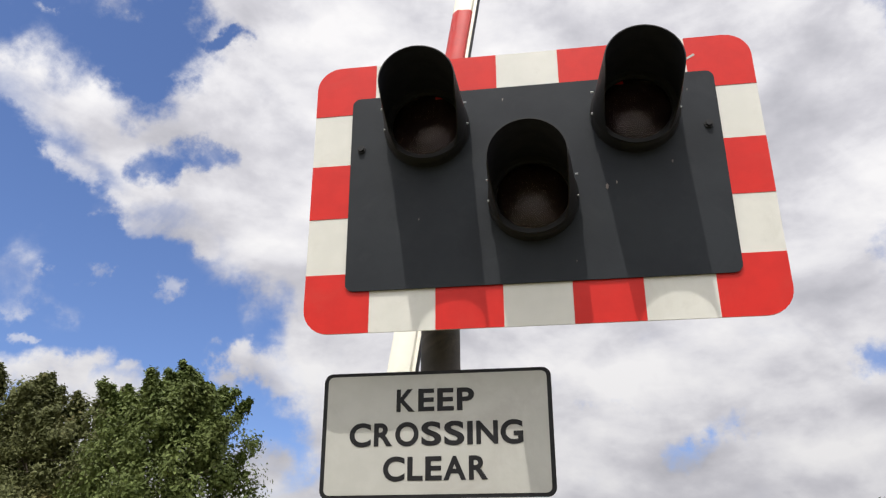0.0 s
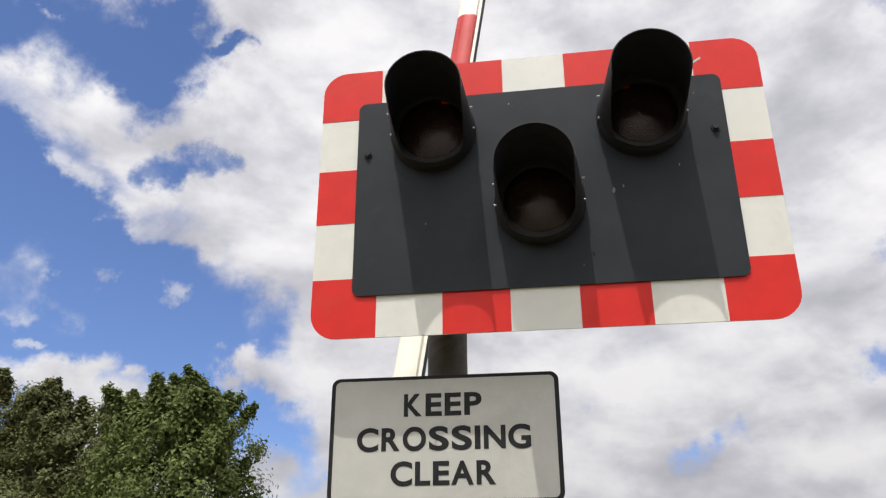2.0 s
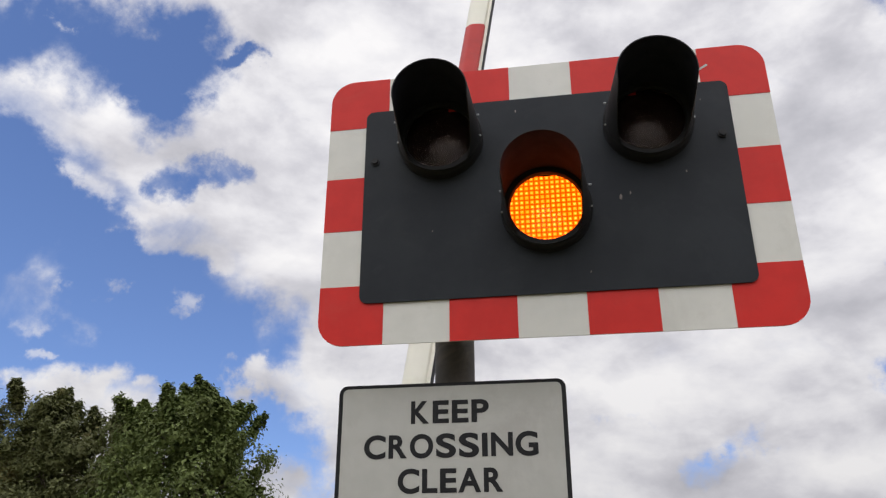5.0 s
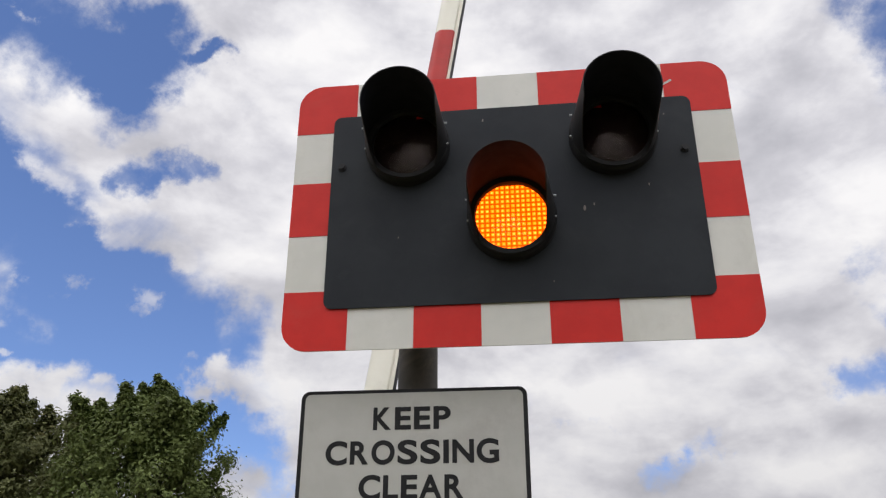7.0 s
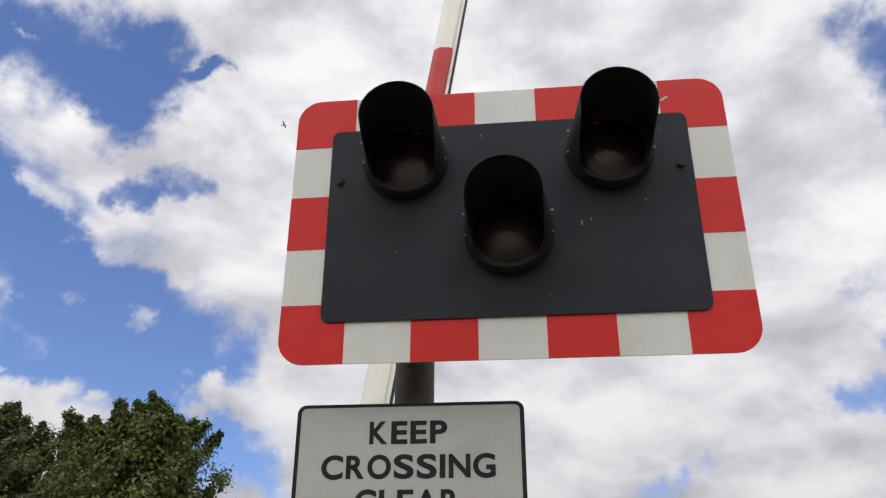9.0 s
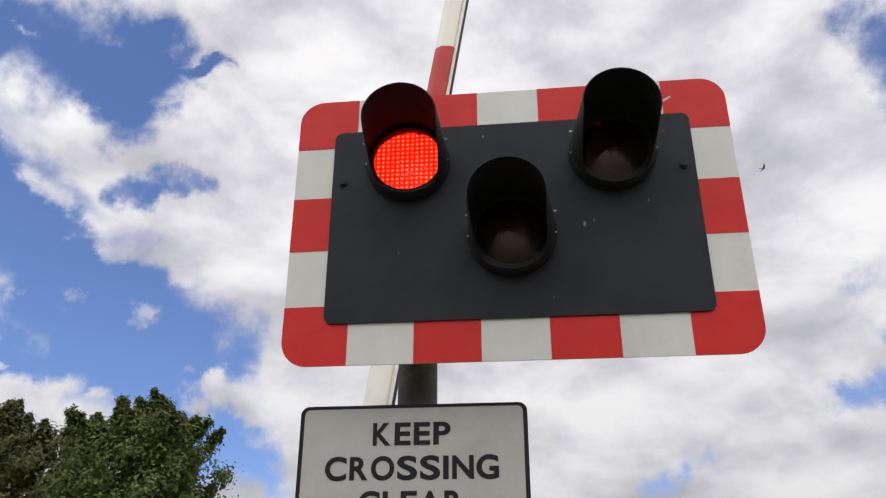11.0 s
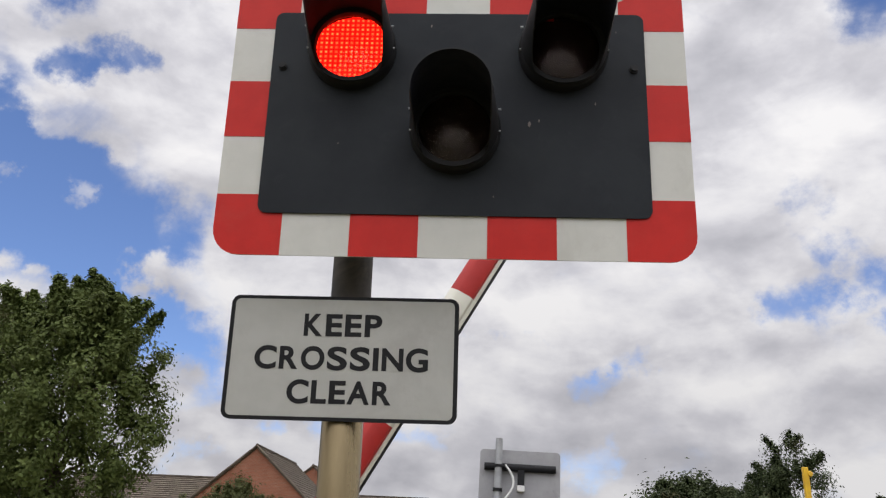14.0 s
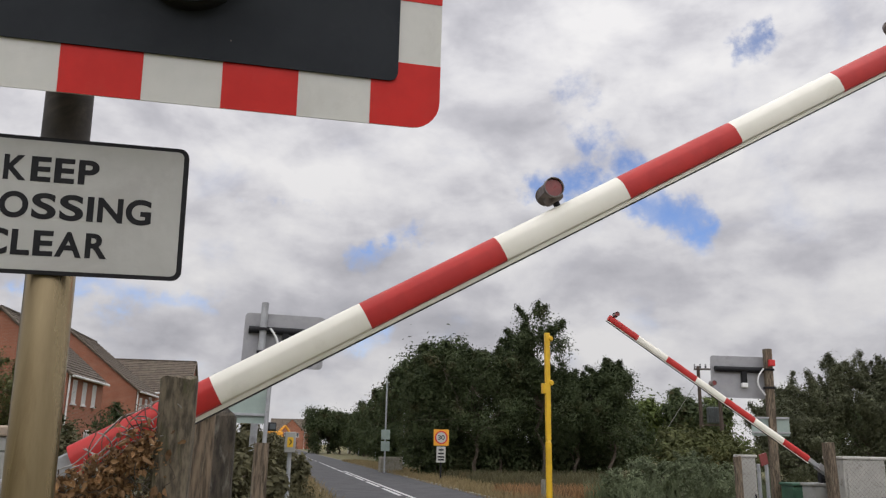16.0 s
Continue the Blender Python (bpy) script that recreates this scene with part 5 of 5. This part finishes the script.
    # right-hand tree mass, poplars and far wood
    for k, (x, y, cz, rx, rz) in enumerate([(20.6, 24.5, 2.0, 1.1, 1.5), (22.4, 25, 2.4, 1.3, 2.0), (24.6, 25, 2.7, 1.6, 2.4), (27.2, 25.5, 2.6, 2.0, 2.3), (30.5, 26, 2.6, 2.2, 2.2)]):
        tree("grey-green willow-like tree behind the far fence", x, y, blob_crown(g, 0, cz, rx, rz * 0.85, 20, 0.45, 0.85), 2.0, LEAF_GREY, 42000, 0.046, 90 + k,
             clumps=12, spread=0.18, trunk_r=0.10, sprigs=34, sprout=0.9)
    for x, y, h in ((70.5, 116, 11.0), (75, 120, 10.0), (79, 118, 9.0)):
        tree("slender dark poplar in the distance", x, y, [(0, 0, h * q, 1.3 - 0.8 * abs(q - 0.45)) for q in (0.2, 0.32, 0.45, 0.58, 0.7, 0.82, 0.92)], h * 0.3, LEAF_DARK,
             6000, 0.22, 110 + int(x), spread=0.5)
    for k in range(9):
        x = 42 + 6.5 * k
        tree("round green tree at the far edge of the field", x, 100 + g.uniform(-4, 4), blob_crown(g, 0, 4.6, 3.4, 3.0, 9, 1.6, 2.4), 3.0, LEAF_DARK if k % 2 else LEAF_LIME,
             9000, 0.26, 130 + k, clumps=10, spread=0.6)
    for k in range(5):
        x = 27 + 4.0 * k
        tree("bushy green tree beyond the crossing", x, 56 + 3 * (k % 2), blob_crown(g, 0, 1.3, 2.2, 0.9, 10, 0.7, 1.1), 1.0, LEAF_OLIVE, 11000, 0.15, 150 + k, clumps=14, spread=0.4)
    for k in range(4):
        x = -62 + 9 * k
        tree("distant round tree behind the houses", x, 92, blob_crown(g, 0, 5.5, 4.0, 3.4, 8, 1.8, 2.6), 4, LEAF_DARK, 6000, 0.3, 170 + k, clumps=8, spread=0.7)


build_trees()


def tuft_field(label, x0, x1, y0, y1, count, h0, h1, width, mat, seed, name="tall_grass", m=None):
    """Blades of grass or weeds over a stretch of ground, as one mesh."""
    g = np.random.default_rng(seed)
    base = np.stack([g.uniform(x0, x1, count), g.uniform(y0, y1, count), np.zeros(count)], 1)
    h = g.uniform(h0, h1, count)[:, None]
    lean = g.normal(0, 0.22, (count, 3))
    lean[:, 2] = 1
    a = g.uniform(0, math.pi, count)
    side = np.stack([np.cos(a), np.sin(a), np.zeros(count)], 1) * width
    mid = base + lean * h * 0.55
    tip = base + lean * h * np.array([[1.3, 1.3, 1.0]])
    p = np.stack([base - side, base + side, mid + side, mid - side, tip], 1).reshape(-1, 3)
    i = np.arange(count)[:, None] * 5
    f = np.concatenate([i + [0, 1, 2], i + [0, 2, 3], i + [3, 2, 4]], 1).reshape(-1, 3)
    ob = new(name, cloud_mesh(name, p, f, mat))
    if m is not None:
        ob.matrix_basis = m
    return tagged(ob, label, "grass", kind="stuff")


tuft_field("tall pale green weeds beside the tracks", 10.4, 15.5, 18.0, 21.0, 3500, 0.25, 0.95, 0.010, LEAF_REED, 1)
tuft_field("dry straw-coloured grass on the verge", 2.35, 4.6, 20, 75, 18000, 0.06, 0.30, 0.01, LEAF_DRY, 2, m=ROADWAY)
tuft_field("dry straw-coloured grass on the verge", -4.6, -2.4, 16, 75, 12000, 0.12, 0.4, 0.01, LEAF_DRY, 3, m=ROADWAY)
tuft_field("brown dead bracken at the foot of the pole", 8.9, 14.5, 22.0, 25.0, 6000, 0.10, 0.45, 0.014, LEAF_DEAD, 4)
tuft_field("brown and straw bracken under the roadside trees", 10.2, 22.0, 24.0, 38.5, 16000, 0.12, 0.55, 0.016, LEAF_DULL, 6)
tuft_field("green weeds along the near railway fence", -0.3, 1.6, 6.0, 15.0, 6000, 0.3, 0.9, 0.01, LEAF_DULL, 5)


# ---- houses ----
def add_window(root, m, w, h):
    """A white window set in a wall whose outer face is the local x-z plane, facing -y."""
    bm = bmesh.new()
    t = 0.07
    for x in (-w / 2 + t / 2, 0, w / 2 - t / 2):
        add_box(bm, (t, 0.10, h), (x, -0.01, 0))
    for z in (-h / 2 + t / 2, h / 2 - t / 2):
        add_box(bm, (w - 2 * t, 0.096, t), (0, -0.01, z))
    win = part("window", bm, UPVC, root, "white framed window", m=m)
    bm = bmesh.new()
    add_box(bm, (w - t, 0.02, h - t), (0, 0.005, 0))
    part("pane", bm, PANE, win, "dark glass pane")
    bm = bmesh.new()
    add_box(bm, (w + 0.2, 0.16, 0.07), (0, -0.04, -h / 2 - 0.035), 0.01)
    part("sill", bm, UPVC, win, "white sill")


def roof_slope(root, eave_a, eave_b, ridge_a, ridge_b, courses=18):
    """A tiled slope between an eave and a ridge: overlapping courses, each a step."""
    bm = bmesh.new()
    ea, eb, ra, rb = (Vector(v) for v in (eave_a, eave_b, ridge_a, ridge_b))
    n = (eb - ea).cross(ra - ea).normalized()
    if n.z < 0:
        n = -n
    vs = [bm.verts.new(q + n * d) for d in (0.0, -0.08) for q in (ea, eb, rb, ra)]
    for q in ((0, 1, 2, 3), (4, 7, 6, 5), (0, 4, 5, 1), (1, 5, 6, 2), (2, 6, 7, 3), (3, 7, 4, 0)):
        bm.faces.new([vs[i] for i in q])
    slope = part("roof_slope", bm, TILE, root, "brown concrete tiled roof slope")
    for k in range(courses):
        bm = bmesh.new()
        a0, a1 = k / courses, min(1, (k + 1.2) / courses)
        l0, r0, l1, r1 = ea.lerp(ra, a0), eb.lerp(rb, a0), ea.lerp(ra, a1), eb.lerp(rb, a1)
        vs = [bm.verts.new(q) for q in (l0 + n * 0.09, r0 + n * 0.09, r1 + n * 0.03, l1 + n * 0.03, l0 + n * 0.004, r0 + n * 0.004, r1 + n * 0.004, l1 + n * 0.004)]
        for q in ((0, 1, 2, 3), (4, 7, 6, 5), (0, 4, 5, 1), (1, 5, 6, 2), (2, 6, 7, 3), (3, 7, 4, 0)):
            bm.faces.new([vs[i] for i in q])
        part("tile_course", bm, TILE, slope)
    bm = bmesh.new()
    add_rod(bm, ra + Vector((0, 0, 0.04)), rb + Vector((0, 0, 0.04)), 0.10, segs=10)
    part("ridge_tiles", bm, TILE, root, "round ridge tiles", 40)


def build_house(label, m, half, depth, eave, ridge, windows_side=(), windows_front=()):
    """Gabled brick house: the gable faces local -y, the ridge runs along y. Ridge above local x 0."""
    root = thing("house", label, "house", m, group="brick houses")
    bm = bmesh.new()
    add_prism(bm, [(-half, 0), (half, 0), (half, eave), (0, ridge), (-half, eave)], 0, depth)
    part("wall", bm, BRICK, root, "red brick walls with gables")
    o = 0.25
    k = (ridge - eave) / half
    for s in (-1, 1):
        roof_slope(root, (s * (half + o), -0.12, eave - o * k), (s * (half + o), depth + 0.12, eave - o * k), (0, -0.12, ridge), (0, depth + 0.12, ridge))
        bm = bmesh.new()
        add_rod(bm, (s * (half + o + 0.05), -0.1, eave - o * k - 0.02), (s * (half + o + 0.05), depth + 0.1, eave - o * k - 0.02), 0.07, segs=10)
        part("gutter", bm, UPVC, root, "white gutter", 40)
        bm = bmesh.new()
        add_rod(bm, (s * (half + 0.08), 0.12, 0), (s * (half + 0.08), 0.12, eave - 0.1), 0.05, segs=10)
        part("downpipe", bm, UPVC, root, "white downpipe", 40)
        # bargeboards up the gable
        a, b = Vector((s * (half + o), -0.14, eave - o * k + 0.02)), Vector((0, -0.14, ridge + 0.02))
        bm = bmesh.new()
        add_rod(bm, a, b, 0.06, segs=6)
        part("verge", bm, TILE, root, "dark verge")
    for y, z, w, h in windows_side:
        add_window(root, pose(half, y, z, 0, 0, 90), w, h)
    for x, z, w, h in windows_front:
        add_window(root, pose(x, 0, z), w, h)
    return root


WIN = [(y, 4.05, 0.62, 1.25) for y in (1.3, 3.2, 5.2)] + [(y, 1.5, 0.9, 1.2) for y in (1.3, 4.6)]
build_house("red brick house with steep gable and brown tiled roof", pose(-12.2, 43.6, 0, 0, 0, -5.5), 3.72, 7.2, 5.05, 8.25, WIN)
build_house("red brick house with broad gable farther along the street", pose(-11.45, 56.8, 0, 0, 0, -4.5), 4.9, 7.4, 5.05, 8.95, [(y, 3.9, 0.62, 1.2) for y in (1.6, 3.6, 5.6)])
build_house("brick house with its roof slope towards the street", pose(-3.6, 69.5, 0, 0, 0, 86), 3.6, 6.4, 5.5, 8.2, (), [(0.9, 3.9, 0.9, 1.3), (-1.2, 3.9, 0.9, 1.3)])
wing = build_house("low brick wing with tiled roof and white window", pose(-15.4, 47.5, 0, 0, 0, 86), 3.4, 9.0, 4.5, 6.75, [], [])
add_window(wing, pose(-3.4, 2.4, 3.65, 0, 0, -90), 1.3, 1.25)
build_house("distant brick terrace house with gable to the road", pose(16.3, 236, 0, 0, 0, -6), 3.6, 9, 5.0, 8.4, [], [(-1.5, 4, 1.2, 1.3), (1.5, 4, 1.2, 1.3)])
build_house("distant brick terrace house at the end of the road", pose(22.5, 242, 0, 0, 0, 84), 3.6, 12, 5.0, 8.6, [], [])


# ---- lamp posts, electricity poles ----
def build_lamp_post(x, y, h, side):
    root = thing("street_lamp", "tall grey street lamp beside the road", "street lamp", pose(x, y, 0, 0, 0, ROAD_YAW), group="street lamps")
    bm = bmesh.new()
    add_rod(bm, (0, 0, 0), (0, 0, h), 0.08, 0.05, segs=12)
    part("column", bm, GALV, root, "", 40)
    bm = bmesh.new()
    add_rod(bm, (0, 0, h), (side * 0.9, 0, h + 0.12), 0.04, segs=8)
    part("arm", bm, GALV, root, "", 40)
    bm = bmesh.new()
    add_box(bm, (0.75, 0.3, 0.16), (side * 1.2, 0, h + 0.14), 0.05)
    part("lantern", bm, UPVC, root, "pale lantern")


for y in (62, 88, 118, 150):
    p = street(7.9, y)
    build_lamp_post(p.x, p.y, 6.9, -1)


def build_pole(label, x, y, h, arms):
    root = thing("electricity_pole", label, "pole", pose(x, y, 0, 0, 0, -20), group="electricity poles")
    bm = bmesh.new()
    add_rod(bm, (0, 0, 0), (0, 0, h), 0.20, 0.15, segs=14)
    part("pole", bm, POLEWOOD, root, "", 40)
    if arms:
        bm = bmesh.new()
        add_box(bm, (2.6, 0.16, 0.16), (0.9, 0, h - 0.3), 0.01)
        part("crossarm", bm, POLEWOOD, root)
        for q in (-0.3, 0.2, 0.7, 1.2, 1.7, 2.1):
            bm = bmesh.new()
            for k in range(3):
                add_rod(bm, (q, 0, h - 0.18 + 0.13 * k), (q, 0, h - 0.09 + 0.13 * k), 0.10, 0.06, segs=10)
            part("insulator", bm, INK, root, "dark insulator")
        bm = bmesh.new()
        add_box(bm, (1.2, 0.8, 1.5), (1.2, 0, h - 4.6), 0.08)
        for k in range(6):
            add_box(bm, (0.05, 1.0, 1.2), (0.72 + 0.19 * k, 0, h - 4.6))
        part("transformer", bm, TRANSFORMER, root, "dark grey transformer")
        bm = bmesh.new()
        add_box(bm, (2.4, 0.3, 0.15), (1.0, 0, h - 5.5))
        part("platform", bm, POLEWOOD, root)
        bm = bmesh.new()
        add_rod(bm, (0, 0, h - 1.2), (-5.5, 0, h - 9.3), 0.022, segs=6)
        part("stay_wire", bm, WIRE, root, "slanting grey stay wire")


build_pole("dark timber pole with crossarm and transformer", 42.6, 65, 9.4, True)
build_pole("plain brown timber pole beside the transformer", 41.4, 60, 6.6, False)


def build_roadside_box():
    p = Vector((8.6, 43.9, 0))
    root = thing("bus_sign", "thin pole with pale panels beside the road", "sign", pose(p.x, p.y, 0))
    bm = bmesh.new()
    add_rod(bm, (0, 0, 0), (0, 0, 5.2), 0.05, segs=10)
    part("pole", bm, GALV, root, "", 40)
    for z in (1.5, 2.15):
        bm = bmesh.new()
        add_box(bm, (0.5, 0.06, 0.55), (0, -0.07, z), 0.01)
        part("panel", bm, GREENBACK, root, "pale panel")
    bm = bmesh.new()
    add_box(bm, (1.3, 0.7, 0.9), (0.5, 0.8, 0.45), 0.03)
    solid("concrete_box", bm, CONCRETE, "low grey concrete box on the verge", "box", pose(p.x, p.y, 0))


build_roadside_box()


# ---- bird ----
def build_excavator():
    root = thing("excavator", "small orange excavator parked far off behind the hedge", "excavator", pose(5.6, 118.3, 0, 0, 0, 20))
    for s in (-0.75, 0.75):
        bm = bmesh.new()
        add_box(bm, (2.6, 0.45, 0.7), (0, s, 0.35), 0.2)
        part("track", bm, INK, root, "black crawler track", 30)
    bm = bmesh.new()
    add_box(bm, (2.3, 1.9, 1.0), (0.1, 0, 2.75), 0.15)
    add_box(bm, (1.2, 1.2, 1.7), (0, 0, 1.5), 0.1)
    part("body", bm, ORANGE, root, "orange engine cover", 30)
    bm = bmesh.new()
    add_box(bm, (1.2, 1.0, 1.3), (-0.45, -0.4, 3.85), 0.12)
    cab = part("cab", bm, INK, root, "dark cab", 30)
    bm = bmesh.new()
    add_box(bm, (0.9, 0.03, 0.8), (-0.45, -0.92, 3.9), 0.01)
    part("window", bm, PANE, cab, "dark cab window")
    bm = bmesh.new()
    for a, b in (((0.6, 0.3, 2.8), (2.0, 0.3, 4.1)), ((2.0, 0.3, 4.1), (3.0, 0.3, 2.9))):
        add_rod(bm, a, b, 0.2, 0.15, segs=8)
    part("boom", bm, ORANGE, root, "orange digging boom", 30)
    bm = bmesh.new()
    add_box(bm, (0.6, 0.8, 0.7), (3.05, 0.3, 2.6), 0.15)
    part("bucket", bm, INK, root, "dark bucket", 30)


build_excavator()


def build_bird():
    root = thing("bird", "small grey gull gliding across the sky", "bird", pose(*BIRD_PATH[0][1]))
    bm = bmesh.new()
    made = bmesh.ops.create_icosphere(bm, subdivisions=2, radius=1.0)["verts"]
    for v in made:
        v.co = Vector((v.co.x * 0.26, v.co.y * 0.07, v.co.z * 0.065 * (1.0 if v.co.x < 0.4 else 0.8)))
    part("body", bm, BIRD, root, "grey body", 60)
    bm = bmesh.new()
    add_prism(bm, [(-0.42, 0.02), (-0.22, 0.03), (-0.22, -0.02), (-0.42, -0.03)], -0.05, 0.05)
    part("tail", bm, BIRD, root, "fanned tail")
    for s in (-1, 1):
        bm = bmesh.new()
        rows = []
        for q, chord, back, lift in ((0.0, 0.11, 0.0, 0.0), (0.25, 0.10, 0.05, 0.10), (0.5, 0.06, -0.03, 0.13), (0.68, 0.015, -0.14, 0.10)):
            y = s * (0.05 + q)
            rows.append([(back + chord, y, lift), (back, y, lift + 0.012), (back - chord, y, lift), (back, y, lift - 0.006)])
        add_sweep(bm, rows)
        part("wing", bm, BIRD, root, "narrow grey wing", 60)
    return root


BIRD_PATH = [(0.0, (-214.46, 58.68, 51.87)),
             (8.5, (-38.91, 65.16, 58.29)),
             (9.0, (-28.6, 67.78, 61.18)),
             (11.5, (40.2, 69.86, 51.23)),
             (16.0, (167.94, 49.08, 47.07))]
bird = build_bird()


# ---- the cloud that drifts before the sun ----
def build_cloud():
    bm = bmesh.new()
    bmesh.ops.create_icosphere(bm, subdivisions=5, radius=1.0)
    for v in bm.verts:
        d = v.co.normalized()
        bulge = 1 + 0.10 * noise.noise(d * 2.3) + 0.06 * noise.noise(d * 6.0)
        v.co = Vector((d.x * 230 * bulge, d.y * 210 * bulge, d.z * (38 if d.z > 0 else 14) * bulge))
    return solid("cloud", bm, CLOUD, "large white drifting cloud high overhead", "cloud", smooth=180)


cloud = build_cloud()
CLOUD_HEIGHT, CLOUD_SPEED, CLOUD_ARRIVES = 620.0, 15.0, 4.75


# ---- movements ----
LIGHTS = {
    "amber": [(4.5, 7.65)],
    "red_a": [(7.65, 8.25), (8.65, 8.95), (9.5, 9.85), (10.2, 10.55), (10.9, 11.25), (11.65, 12.05), (12.35, 12.75), (13.15, 13.55), (13.95, 14.25), (14.75, 15.15), (15.55, 15.9)],
    "red_b": [(7.65, 8.25), (8.55, 8.85), (9.15, 9.5), (9.85, 10.2), (10.55, 10.9), (11.25, 11.65), (12.05, 12.35), (12.75, 13.15), (13.55, 13.95), (14.25, 14.75), (15.15, 15.55)],
}


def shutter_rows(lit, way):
    """The added shutter stands before the always glowing lamp face while the lamp is dark and slides away behind the
    panel (way: 1 up, -1 down) while it shows.
    """
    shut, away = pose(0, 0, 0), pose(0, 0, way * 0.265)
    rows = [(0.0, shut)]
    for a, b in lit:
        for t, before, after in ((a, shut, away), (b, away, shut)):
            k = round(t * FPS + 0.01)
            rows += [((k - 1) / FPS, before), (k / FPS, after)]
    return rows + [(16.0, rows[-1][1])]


def motions():
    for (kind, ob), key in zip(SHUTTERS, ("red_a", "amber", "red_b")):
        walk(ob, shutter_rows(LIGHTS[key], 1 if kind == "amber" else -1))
    near = ((0, 83.3), (12.5, 83.3), (12.8, 82.6), (13.0, 80.0), (13.25, 75.6), (13.5, 69.9), (14.0, 60.6), (14.5, 52.8), (15.0, 45.0), (15.5, 37.1), (16.0, 29.1))
    walk(near_arm, [(t, pose(*NEAR_PIVOT, 0, -a, NEAR_YAW)) for t, a in near])
    far = ((0, 84), (12.5, 84), (12.75, 83), (13.0, 79.3), (13.5, 71.6), (14.0, 63.8), (14.5, 56.0), (15.0, 48.3), (15.5, 40.8), (16.0, 33.3))
    walk(far_arm, [(t, pose(*FAR_PIVOT, 0, -a, FAR_YAW)) for t, a in far])
    walk(bird, [(t, pose(*q, 0, 0, 0)) for t, q in BIRD_PATH])
    over = SUN_DIR * (CLOUD_HEIGHT / SUN_DIR.z)
    rows = []
    for t in (0.0, 16.0):
        rows.append((t, pose(over.x - 225 + CLOUD_SPEED * (t - CLOUD_ARRIVES), over.y + 60, over.z)))
    walk(cloud, rows)


motions()
